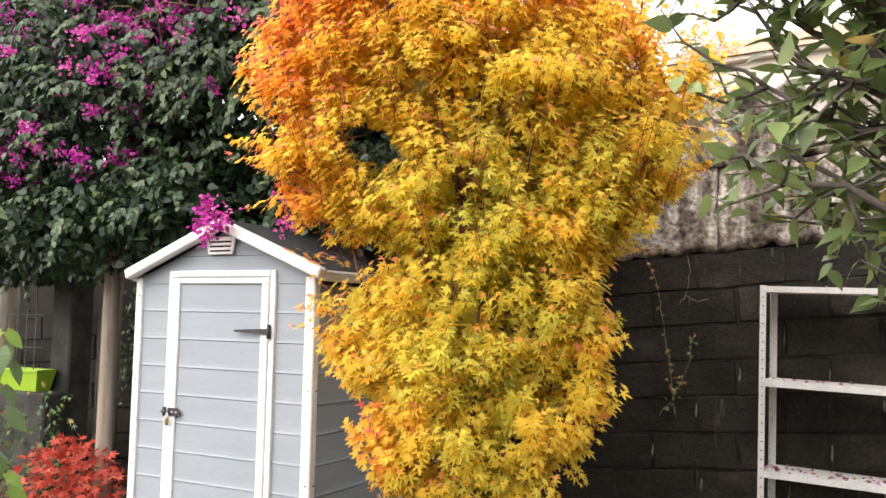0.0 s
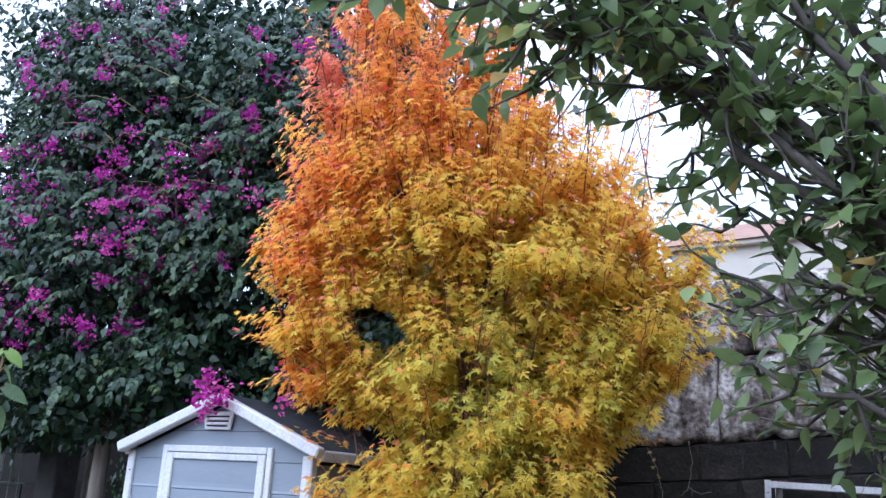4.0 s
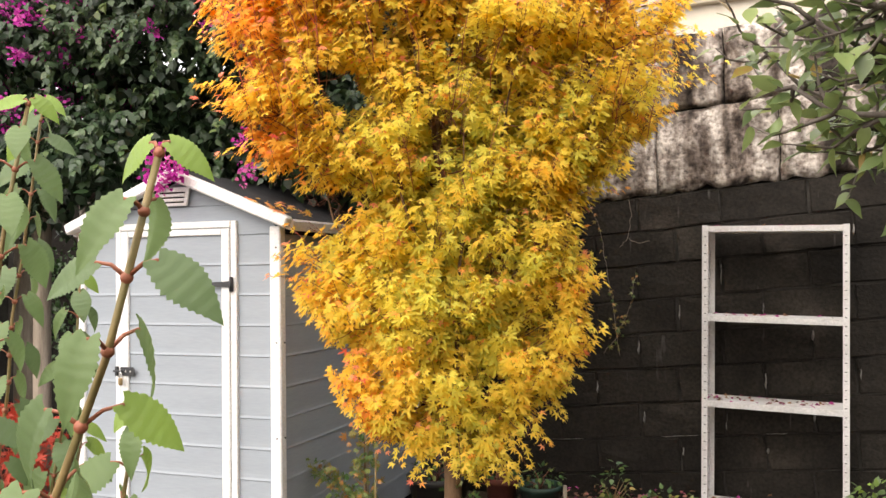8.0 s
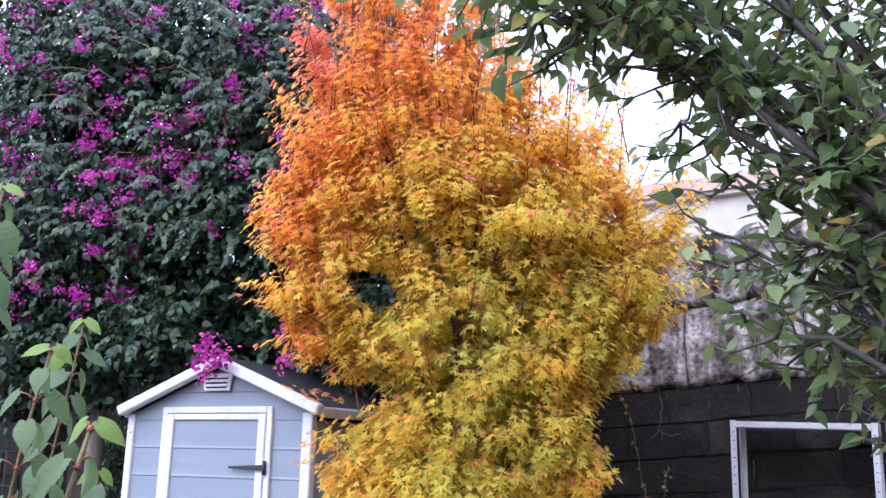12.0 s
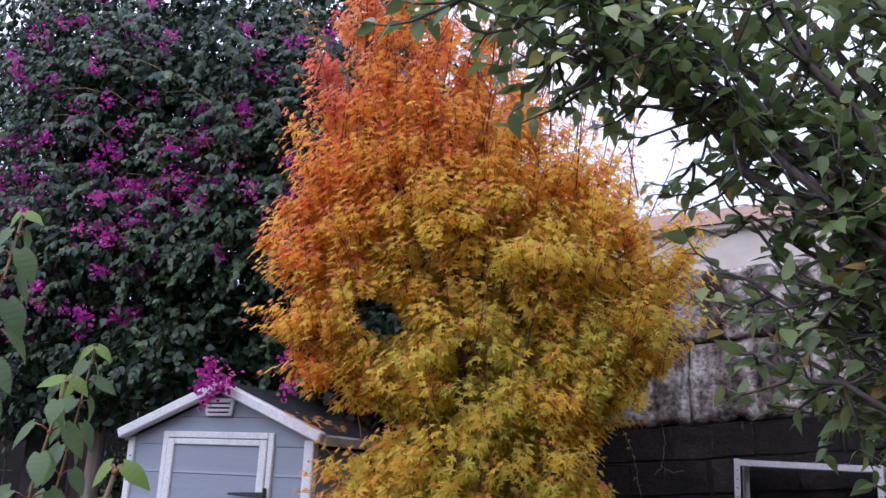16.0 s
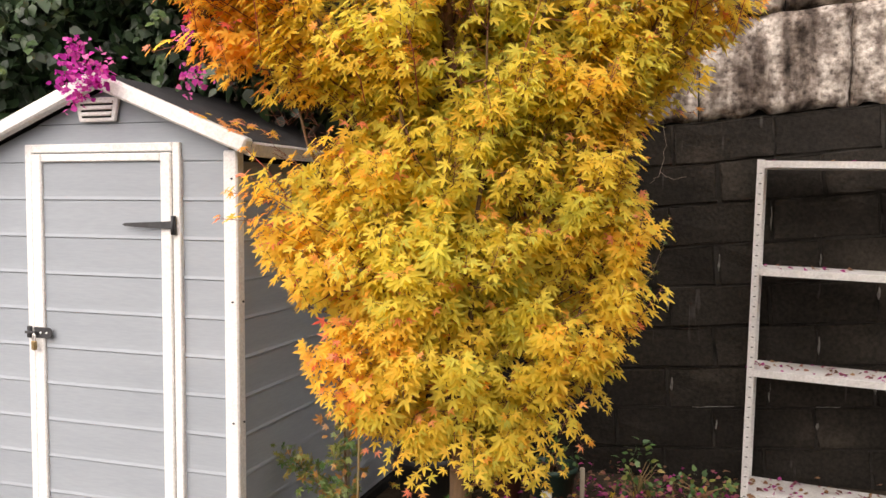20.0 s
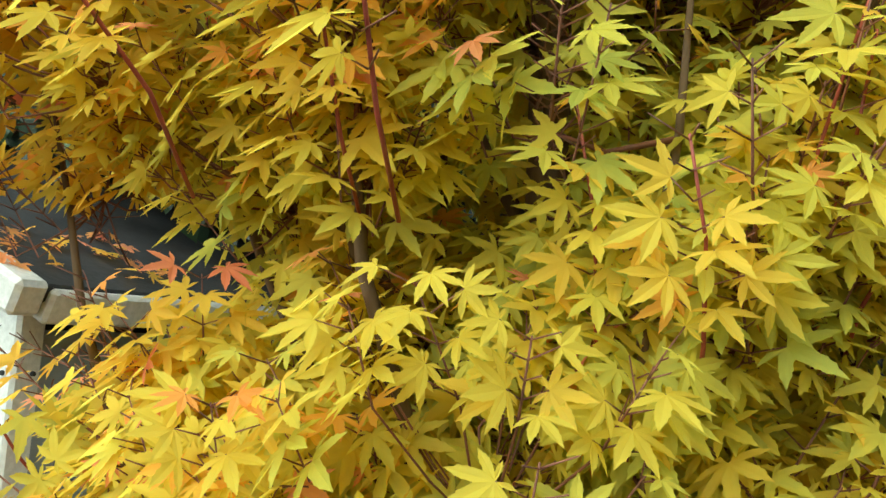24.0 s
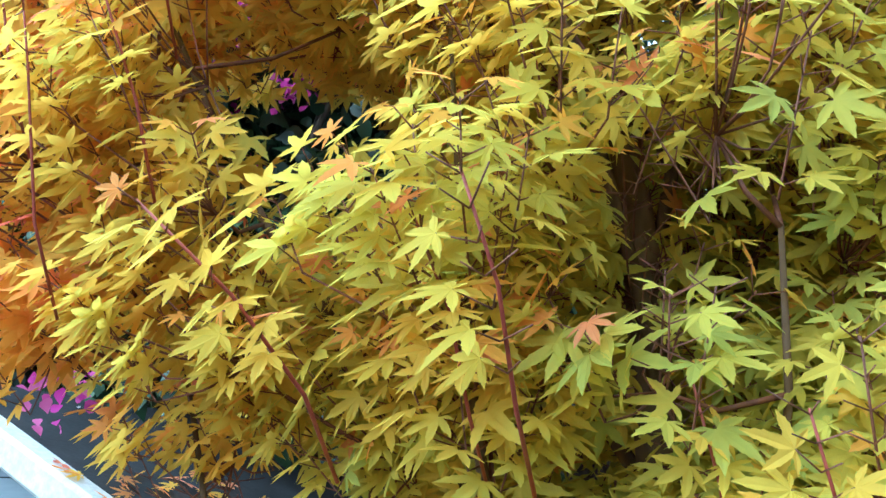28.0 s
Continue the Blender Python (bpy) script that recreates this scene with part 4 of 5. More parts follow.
        bow = (p0 + p1) / 2 + rng.normal(0, 0.008, 3)
        v, f = tube([p0 + (0, 0.06, -0.08), p0, bow, p1], [0.0017, 0.0016, 0.0013, 0.0008], 5)
        from_lists("shoot", v, f, M_SHOOT, tree, "smooth coral-red shoot")
        leafy_shoot(bow, p1, np.array((0.5 * np.sign(x0), -0.8, 0.0)), 0.3 + 0.35 * np.clip((z0 - 2.2) / 1.0, 0, 1) + rng.normal(0, 0.04), rng.randint(3, 6), rng.uniform(0.03, 0.038), True)
    # loose sprays that reach out of the outline
    for i in range(170):
        z = rng.uniform(0.8, 3.3)
        lo, hi, dep = crown_at(z)
        s = -1 if rng.rand() < 0.5 else 1
        if (s < 0 and (z < 1.4 or 1.72 < z < 2.0)) or (s > 0 and z < 1.1):
            continue
        x = lo + 0.1 if s < 0 else hi - (0.1 if z > 1.7 else 0.16)
        p0 = np.array((x, rng.uniform(-0.7, 0.6) * dep * 0.6, z))
        way = np.array((s * rng.uniform(0.5, 1.0), rng.uniform(-0.4, 0.2), rng.uniform(-0.25, 0.7) + 0.3 * (z > 2.3)))
        p1 = p0 + way / np.linalg.norm(way) * (rng.uniform(0.1, 0.24) if z > 1.75 else rng.uniform(0.08, 0.14))
        if gap(*p0) or gap(*p1):
            continue
        tube([p0 - (s * 0.2, 0, 0.12), p0, p1], [0.0018, 0.0014, 0.0008], 4, tv, tf)
        leafy_shoot(p0, p1, np.array((s * 0.9, -0.3, 0.0)), (0.3 if s > 0 else 0.42) + 0.2 * np.clip((z - 2.4) / 1.0, 0, 1) + rng.normal(0, 0.05), rng.randint(4, 8), rng.uniform(0.03, 0.04), rng.rand() < 0.6)
    # upright whips of the thin top, bare below and sparsely leaved
    for i in range(80):
        z0 = rng.uniform(2.7, 3.7)
        lo, hi, dep = crown_at(z0)
        p0 = np.array((rng.uniform(lo + 0.1, hi - 0.08), rng.uniform(-0.7, 0.7) * dep, z0))
        p1 = p0 + np.array((rng.normal(0.0, 0.16) + 0.1 * (p0[0] > -0.3) - 0.08 * (p0[0] < -0.6), rng.normal(0, 0.08), rng.uniform(0.55, 1.15)))
        p1[2] = min(p1[2], 4.75)
        bow = (p0 + p1) / 2 + rng.normal(0, 0.02, 3)
        tube([p0, bow, p1], [0.0036, 0.0026, 0.001], 5, tv, tf)
        leafy_shoot(bow, p1, np.array((rng.normal(), -0.4, 0.0)), 0.55 + 0.15 * rng.rand(), rng.randint(5, 9), 0.032, True)
    # leaves inside the crown
    n = 6000
    zi = rng.uniform(1.15, 3.4, n)
    I = np.array([np.interp(zi, CROWN[:, 0], CROWN[:, k]) for k in (1, 2, 3)])
    xi = (I[0] + I[1]) / 2 + (I[1] - I[0]) * rng.uniform(-0.42, 0.42, n)
    Pi = np.stack([xi, I[2] * rng.uniform(-0.45, 0.9, n), zi], 1)
    P = np.concatenate([np.array(P), Pi])
    TIP = np.concatenate([np.array(TIP), rng.normal(0, 0.7, (n, 3)) + (0, -0.3, -0.4)])
    NOR = np.concatenate([np.array(NOR), rng.normal(0, 0.35, (n, 3)) + (0, -0.5, 0.7)])
    SIZE = np.concatenate([np.array(SIZE), rng.uniform(0.033, 0.046, n)])
    TONE = np.clip(np.concatenate([np.array(TONE), 0.15 + 0.32 * np.clip((zi - 2.0) / 1.5, 0, 1) + rng.normal(0, 0.05, n)]), 0, 1)
    from_lists("twig_mass", tv, tf, M_TWIG, tree, kind="stuff", label="thin reddish twigs")
    stay = ~gap(P[:, 0], P[:, 1], P[:, 2])
    stay &= ~((P[:, 1] < -0.31 - 0.14 * np.clip((-0.05 - P[:, 0]) / 0.2, 0, 1)) & (P[:, 2] > 1.2) & (P[:, 2] < 2.4))
    # the crown opens beside the shed's eaves, and before the trunk
    stay &= ~((P[:, 0] < -0.45) & (P[:, 2] > 1.66) & (P[:, 2] < 1.86) & (rng.rand(len(P)) < 0.8))
    stay &= ~((np.abs(P[:, 0] + 0.05) < 0.04) & (P[:, 1] < 0.0) & (P[:, 2] > 1.9) & (P[:, 2] < 2.2) & (rng.rand(len(P)) < 0.8))
    P, TIP, NOR, SIZE, TONE = P[stay], TIP[stay], NOR[stay], SIZE[stay], TONE[stay]
    R = bases(TIP, NOR)
    # the leaves at the front of the lower crown are pieces of their own
    near = np.where((P[:, 1] < -0.2) & (np.abs(P[:, 0] + 0.1) < 0.5) & (P[:, 2] > 1.45) & (P[:, 2] < 2.1))[0]
    near = near[np.argsort(P[near, 1])][:300]
    rest = np.setdiff1d(np.arange(len(P)), near)
    close = rest[(P[rest, 1] < -0.05) & (P[rest, 2] > 1.4) & (P[rest, 2] < 2.25) & (np.abs(P[rest, 0] + 0.1) < 0.6)]
    rest = np.setdiff1d(rest, close)
    fine = rest[(P[rest, 1] < 0.1) & (P[rest, 2] > 0.9) & (P[rest, 2] < 2.7)]
    far = np.setdiff1d(rest, fine)
    strew("near_foliage", MAPLE_LEAVES, P[close], R[close], SIZE[close], M_MAPLE, tree, TONE[close], "yellow-green star-shaped leaves")
    strew("foliage", MID_MAPLE, P[fine], R[fine], SIZE[fine], M_MAPLE, tree, TONE[fine], "yellow and orange star-shaped leaves")
    strew("outer_foliage", FAR_MAPLE, P[far], R[far], SIZE[far], M_MAPLE, tree, TONE[far], "orange star-shaped leaves of the top and back")
    tones = np.linspace(0.0, 0.75, 8)
    made = {}
    for i in near:
        s, q = int(i) % 4, int(np.argmin(abs(tones - TONE[i])))
        if (s, q) not in made:
            vs, fs = MAPLE_LEAVES[s]
            me = bpy.data.meshes.new("leaf")
            me.from_pydata([tuple(a) for a in vs], [], fs)
            at_ = me.attributes.new("tone", "FLOAT", "POINT")
            at_.data.foreach_set("value", np.full(len(vs), tones[q], np.float32))
            me.materials.append(M_MAPLE)
            made[s, q] = me
        ob = new("leaf", made[s, q])
        ob.parent = tree
        m = Matrix(R[i].tolist()).to_4x4()
        ob.matrix_basis = Matrix.Translation(P[i]) @ m @ Matrix.Scale(float(SIZE[i]), 4)
    return tree


maple(MAPLE_AT)


# ---- bougainvillea ----
def cloud(rng, n, spots):
    """Points near the skin of overlapping ellipsoids, with the outward direction."""
    P, O = [], []
    for (cx, cy, cz, rx, ry, rz), share in spots:
        k = int(n * share)
        d = unit(rng.normal(0, 1, (k, 3)))
        rr = rng.uniform(0.5, 1.03, k)[:, None]
        P.append(np.array((cx, cy, cz)) + d * rr * np.array((rx, ry, rz)))
        O.append(d)
    return np.concatenate(P), np.concatenate(O)


def bougainvillea():
    rng = np.random.RandomState(4)
    pr = random.Random(4)
    frame_m = Matrix.Translation((-0.55, 0.95, 0)) @ pose(0, 0, 0, 0, 0, 14.5)
    bush = empty("bougainvillea", frame_m, label="large dark green bougainvillea with magenta bracts", category="climber")
    off = np.array((-0.6, 1.2, 0))
    TO = np.array(frame_m)
    spots = [
        ((-0.7, 1.2, 3.0, 1.15, 1.0, 1.1), 0.3), ((-1.7, 0.9, 2.8, 0.9, 0.85, 0.9), 0.18), ((0.2, 1.3, 3.0, 0.9, 0.95, 1.0), 0.2),
        ((-0.2, 1.2, 4.0, 1.0, 0.9, 0.85), 0.16), ((-1.5, 1.1, 4.0, 1.1, 0.8, 1.0), 0.18), ((-2.4, 1.2, 3.5, 0.8, 0.7, 1.2), 0.1), ((-2.5, 0.9, 2.5, 0.9, 0.6, 0.8), 0.11), ((-2.2, 1.3, 4.4, 0.9, 0.7, 0.9), 0.07), ((1.0, 1.6, 2.9, 0.8, 0.6, 0.7), 0.1),
        ((0.35, 0.75, 2.2, 0.55, 0.45, 0.4), 0.05), ((-1.55, 0.5, 2.05, 0.6, 0.35, 0.4), 0.04), ((-0.95, 0.45, 2.15, 0.4, 0.3, 0.35), 0.03), ((-0.5, 0.9, 2.25, 0.6, 0.5, 0.45), 0.05),
        ((-2.7, 1.5, 2.0, 0.9, 0.4, 0.55), 0.07), ((-3.2, 1.4, 3.0, 0.8, 0.6, 1.1), 0.1), ((-1.43, 1.36, 4.7, 1.1, 0.6, 0.65), 0.08), ((-0.3, 1.4, 4.6, 0.9, 0.6, 0.65), 0.07), ((-2.4, 1.4, 4.8, 0.9, 0.6, 0.6), 0.05), ((-1.2, 1.3, 5.3, 1.8, 0.5, 0.5), 0.035), ((-2.6, 1.4, 5.5, 1.4, 0.5, 0.9), 0.016), ((-0.2, 1.5, 5.2, 1.2, 0.5, 0.6), 0.01), ((-3.4, 1.5, 4.4, 0.8, 0.6, 1.2), 0.025)]
    # drooping sprays of leaves, with dark hollows between them
    C, O = cloud(rng, 4700, spots)

    def clear(p):
        """Off the shed, off the back wall."""
        w = (p - off) @ TO[:3, :3].T + TO[:3, 3]
        ok = ~((np.abs(w[:, 0] + 0.1) < 0.78) & (w[:, 2] < 2.05 - 0.3 * np.abs(w[:, 0] + 0.1)) & (w[:, 1] > -0.25) & (w[:, 1] < 1.95))
        return ok & (w[:, 1] < 2.6) & (p[:, 2] > 1.75)

    hollow = np.array([noise.noise(Vector(p) * 2.6) for p in C])
    keep = clear(C) & (hollow > -0.12) & (rng.rand(len(C)) < np.clip((C[:, 2] - 1.7) * 0.8, 0.3, 1))
    C, O = C[keep], O[keep]
    k = 13
    way = O * (1, 1, 0.4) + np.array((0, -0.25, 0.1)) + rng.normal(0, 0.35, C.shape)
    way = np.repeat(unit(way), k, 0)
    t = np.tile(np.linspace(0.05, 1, k), len(C))[:, None]
    ln = np.repeat(rng.uniform(0.14, 0.3, len(C)), k)[:, None]
    pos = np.repeat(C, k, 0) + way * t * ln + np.array((0, 0, -0.55)) * ln * t * t
    turn = np.tile(np.arange(k) * 2.4, len(C))[:, None]
    round_ = np.concatenate([np.cos(turn), np.sin(turn) * 0.5, np.zeros_like(turn)], 1)
    tip = way * 0.35 + round_ * 0.6 + rng.normal(0, 0.22, pos.shape) + np.array((0, -0.1, -0.75))
    nor = way * 0.6 + round_ * 0.4 + np.array((0, -0.35, 0.6)) + rng.normal(0, 0.25, pos.shape)
    size = rng.uniform(0.04, 0.075, len(pos)) * (1.1 - 0.4 * t[:, 0])
    tone = np.repeat(rng.uniform(0.15, 0.7, len(C)) + 0.3 * (rng.rand(len(C)) < 0.1), k) + 0.15 * (t[:, 0] - 0.5)
    w = (pos - off) @ TO[:3, :3].T + TO[:3, 3]
    ok = ~((np.abs(w[:, 0] + 0.1) < 0.72) & (w[:, 2] < 2.0) & (w[:, 1] > -0.7))
    pos, tip, nor, size, tone = pos[ok], tip[ok], nor[ok], size[ok], tone[ok]
    strew("foliage", BOUG_LEAVES, pos - off, bases(tip, nor), size, M_BOUG, bush, np.clip(tone, 0, 0.95), "dark glossy oval leaves")
    # inner leaves, toned darker than the outer ones to paint the bush's inner shade
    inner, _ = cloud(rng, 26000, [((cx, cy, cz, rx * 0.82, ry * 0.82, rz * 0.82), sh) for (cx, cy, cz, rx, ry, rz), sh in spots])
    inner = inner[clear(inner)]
    strew("inner_foliage", BOUG_LEAVES, inner - off, bases(rng.normal(0, 0.6, inner.shape) + (0, 0, -0.5), rng.normal(0, 0.5, inner.shape) + (0, -0.6, 0.5)), rng.uniform(0.05, 0.085, len(inner)), M_BOUG, bush, rng.uniform(0, 0.2, len(inner)), "inner leaves with the shade put into their darker colour")
    # inner stems
    sv, sf = [], []
    for i in range(26):
        p1 = (pr.uniform(-2.2, 1.2) + 0.9, pr.uniform(-0.8, 0.6), pr.uniform(2.6, 4.4))
        pts = bent((pr.uniform(-0.3, 0.0), pr.uniform(0, 0.3), 0.0), p1, 7, 0.07, pr, 0.2)
        tube(pts, [0.018 * (1 - 0.75 * t) + 0.003 for t in np.linspace(0, 1, 8)], 6, sv, sf)
    from_lists("stem_mass", sv, sf, M_CBARK, bush, kind="stuff", label="woody grey-brown stems")
    # arching bare shoots at the top
    sv, sf = [], []
    for i in range(30):
        x0, z0 = pr.uniform(-2.0, 0.8), pr.uniform(3.2, 4.2)
        a = pr.uniform(-0.7, 0.7)
        pts = [Vector((x0 + 0.9 + a * t, -0.75 + pr.uniform(-0.1, 0.1), z0 + 0.45 * t - 0.35 * t * t)) for t in np.linspace(0, 1, 6)]
        tube(pts, [0.004, 0.004, 0.003, 0.003, 0.002, 0.001], 5, sv, sf)
    from_lists("shoot_mass", sv, sf, M_STEM, bush, kind="stuff", label="thin arching shoots")
    # magenta bracts in bunches on the outer side
    fl, fo = cloud(rng, 1500, spots)
    front = (fo[:, 1] < 0.1) & (fl[:, 2] > 2.05) & (fl[:, 1] < 1.1)
    fl, fo = fl[front], fo[front]
    fl = fl + fo * 0.12 + np.array((0, -0.08, -0.04))
    low = rng.rand(len(fl)) < np.clip(1.25 - (fl[:, 2] - 2.2) * 0.42 - np.clip(fl[:, 0] - 0.1, 0, 1) * 0.8, 0.25, 1)
    fl = fl[low]
    fl = fl[(rng.rand(len(fl)) < 0.7) & (fl[:, 0] < 0.1)]
    wf = (fl - off) @ TO[:3, :3].T + TO[:3, 3]
    fl = fl[~((wf[:, 0] > -0.8) & (wf[:, 2] < 2.75)) & (wf[:, 2] > 2.3)]
    heads = [fl]
    # bunches that hang over the gable, and two large ones to the side
    big = [(-0.05, -0.16, 2.05), (-0.02, -0.17, 1.98), (-0.1, -0.16, 2.07), (-0.07, -0.15, 1.92), (-0.13, -0.16, 2.0), (0.03, -0.16, 2.04), (0.02, -0.16, 1.99), (-0.06, -0.16, 2.12), (0.36, -0.1, 2.14), (0.4, -0.11, 2.0), (-1.75, -0.15, 2.5), (-1.82, -0.16, 2.45), (-1.68, -0.16, 2.55), (-2.2, 0.0, 2.4), (-2.15, 0.0, 2.46)]
    big = (np.array(big) - TO[:3, 3]) @ TO[:3, :3] + off
    heads.append(big)
    heads = np.concatenate(heads)
    k = 34
    pos = np.repeat(heads, k, 0) + rng.normal(0, 1, (len(heads) * k, 3)) * np.repeat(rng.uniform(0.018, 0.036, len(heads)), k)[:, None]
    tip = rng.normal(0, 1, pos.shape) + np.array((0, -0.5, 0.1))
    nor = rng.normal(0, 1, pos.shape) + np.array((0, -0.6, 0.4))
    strew("bract_mass", [oval(0.42, 0.1, 0.35, 4)], pos - off, bases(tip, nor), rng.uniform(0.018, 0.03, len(pos)), M_BRACT, bush, np.repeat(rng.uniform(0.2, 0.7, len(heads)), k), "papery magenta bracts")
    pos = pos[::11] + np.array((0, -0.012, 0))
    strew("floret_mass", [SMALL_STARS[0]], pos - off, bases(rng.normal(0, 1, pos.shape), np.repeat([[0, -1.0, 0.2]], len(pos), 0) + rng.normal(0, 0.3, pos.shape)), np.full(len(pos), 0.006), M_LABEL, bush, None, "tiny white florets")


bougainvillea()


# ---- poles ----
def pole(name, x, y, top, r, label, lean=0.0):
    rng_ = random.Random(int(x * 100))
    pts = [(x + lean * t + rng_.uniform(-0.004, 0.004), y, -0.1 + (top + 0.1) * t) for t in np.linspace(0, 1, 9)]
    v, f = tube(pts, [r * (1.06 - 0.12 * t) for t in np.linspace(0, 1, 9)], 14)
    return tagged(from_lists(name, v, f, M_WOOD), label=label, category="pole", group="wooden poles")


pole("wooden_pole", -1.28, 0.3, 2.6, 0.05, "weathered grey wooden pole beside the shed", 0.01)
pole("wooden_pole", -3.80, 1.35, 8.0, 0.1, "tall grey wooden pole rising out of the climber")
pole("wooden_pole", -2.5, 1.35, 8.0, 0.085, "tall grey wooden pole rising out of the climber")


# ---- citrus tree ----
def citrus(at):
    rng = np.random.RandomState(9)
    pr = random.Random(9)
    tree = empty("citrus_tree", Matrix.Translation(at) @ pose(0, 0, 0, 0, 0, 16), label="leafy green citrus tree with grey branches and some yellow leaves", category="tree")
    A = np.array(at)
    v, f = tube([(0, 0, -0.1), (0.0, 0.02, 0.5), (-0.03, 0, 1.0), (-0.02, 0.0, 1.35)], [0.07, 0.06, 0.052, 0.045], 10)
    from_lists("trunk", v, f, M_CBARK, tree)
    limbs = [((-1.3, -0.1, 2.7), 0.3), ((-0.5, 0.0, 3.6), 0.2), ((-1.0, -0.05, 2.15), 0.12), ((-0.9, 0.5, 2.0), 0.0), ((-0.2, 0.3, 3.7), 0.1), ((0.5, 0, 3.0), 0.1), ((-0.9, -0.1, 3.1), 0.25), ((-1.1, 0.2, 2.4), 0.25), ((-0.75, 0.15, 2.0), -0.05), ((-1.15, 0.3, 3.3), 0.2), ((-0.1, -0.2, 2.6), 0.1), ((-0.95, 0.0, 1.95), 0.12), ((-0.55, 0.45, 2.5), 0.1), ((-0.3, 0.3, 2.2), 0.0), ((0.1, 0.1, 3.9), 0.1), ((-0.75, 0.6, 3.6), 0.2), ((-0.35, -0.1, 3.1), 0.2), ((-0.6, 0.0, 2.75), 0.2), ((0.25, -0.1, 2.2), 0.1), ((-0.15, 0.4, 3.0), 0.2), ((-0.95, 0.1, 3.75), 0.2), ((-1.2, -0.2, 2.5), 0.2), ((-1.5, -0.2, 2.55), 0.2), ((-1.65, -0.3, 2.85), 0.2), ((-1.4, -0.32, 2.65), 0.15), ((-1.25, -0.28, 2.95), 0.15), ((-1.0, 0.0, 1.8), 0.1), ((-0.85, -0.1, 1.95), 0.15), ((-0.7, 0.0, 1.85), 0.1), ((-0.5, 0.0, 2.2), 0.1), ((-1.8, -0.1, 2.95), 0.3), ((-1.75, -0.25, 2.7), 0.25), ((-1.55, -0.1, 3.05), 0.25), ((-1.5, 0.0, 3.4), 0.25), ((-1.55, -0.2, 2.8), 0.2), ((-1.4, 0.1, 3.75), 0.2), ((-1.2, 0.1, 4.0), 0.2), ((-0.35, 0.15, 2.35), 0.1), ((-0.2, -0.1, 2.0), 0.05), ((0.0, 0.2, 2.3), 0.1), ((-0.65, 0.2, 2.45), 0.15), ((-0.75, 0.25, 1.72), 0.2), ((-0.45, 0.1, 1.75), 0.2)]
    nodes = []
    for end, sag in limbs:
        pts = bent((-0.02, 0.0, 1.2 if end[2] > 2.1 else 1.05), end, 9, 0.035, pr, sag)
        v, f = tube(pts, [0.017 * (1 - 0.85 * t) + 0.002 for t in np.linspace(0, 1, 10)], 8)
        from_lists("limb", v, f, M_CBARK, tree)
        nodes += [(p, (pts[min(i + 1, 9)] - pts[i - 1]).normalized()) for i, p in enumerate(pts) if i > 2]
    tv, tf = [], []
    P, TIP, NOR = [], [], []
    for p, way in nodes:
        for q in range(3 if p.z > 3.15 else (6 if p.x < -1.2 else 4) if p.z > 2.3 else 3 if p.x > -0.95 else 2):
            d = Vector((pr.gauss(-0.1, 0.7), pr.gauss(0, 0.7), pr.gauss(0.1, 0.6))).normalized()
            d = (d + way * 0.5).normalized()
            ln = pr.uniform(0.12, 0.32)
            pts = bent(p, p + d * ln, 4, 0.012, pr, -0.03)
            tube(pts, [0.006, 0.005, 0.004, 0.003, 0.0015], 5, tv, tf)
            k = pr.randint(6, 8)
            for j in range(k):
                t = 0.15 + 0.85 * j / (k - 1)
                i = min(int(t * 4), 3)
                pp = pts[i].lerp(pts[i + 1], t * 4 - i)
                s = Vector((pr.gauss(0, 0.7), pr.gauss(0, 0.7), pr.gauss(-0.15, 0.5))) + d * 0.7
                P.append(tuple(pp)), TIP.append(tuple(s.normalized()))
                NOR.append((pr.gauss(0, 0.4), pr.gauss(-0.2, 0.4), 0.9))
    from_lists("branchlet_mass", tv, tf, M_CBARK, tree, kind="stuff", label="thin grey-brown branchlets")
    P, TIP, NOR = np.array(P), np.array(TIP), np.array(NOR)
    tone = np.where(rng.rand(len(P)) < 0.05, rng.uniform(0.75, 1.0, len(P)), rng.uniform(0.1, 0.65, len(P)))
    strew("leaves", CITRUS_LEAVES, P, bases(TIP, NOR), rng.uniform(0.048, 0.082, len(P)), M_CITRUS, tree, tone, "oval green leaves, a few yellowing")
    return tree


citrus(CITRUS_AT)


# ---- broad-leaved shrub close by ----
def toothed_leaf(width, droop, fold, steps=13):
    """A broad heart-shaped leaf with a toothed rim and a long tip; veins pressed in."""
    vs, fs = [], []
    n = steps * 2
    for i in range(n + 1):
        f = i / n
        w = width * math.sin(math.pi * min(1.0, f * 0.86 + 0.14)) ** 0.85 * (1 - 0.55 * max(0.0, f - 0.35)) if f < 1 else 0.0
        back = 0.09 * (1 - f) ** 3
        w *= 1.0 if i % 2 else 0.86
        z = -droop * f ** 1.7
        for s in (-1, -0.5, 0, 0.5, 1):
            vein = 0.016 if (i % 4 < 2 and abs(s) == 0.5) else (-0.012 if s == 0 else 0.0)
            vs.append((s * w, f - back * abs(s) * 1.2 + 0.05 * abs(s) * f * (1 - f), z + fold * abs(s) * w - 0.25 * (s * w) ** 2 * 3 + vein))
    for i in range(n):
        for s in range(4):
            a, b = 5 * i + s, 5 * i + 5 + s
            fs.append((a, a + 1, b + 1, b))
    return np.array(vs), fs


BROAD = [toothed_leaf(0.32, 0.3, 0.3), toothed_leaf(0.36, 0.5, 0.2), toothed_leaf(0.29, 0.65, 0.42)]


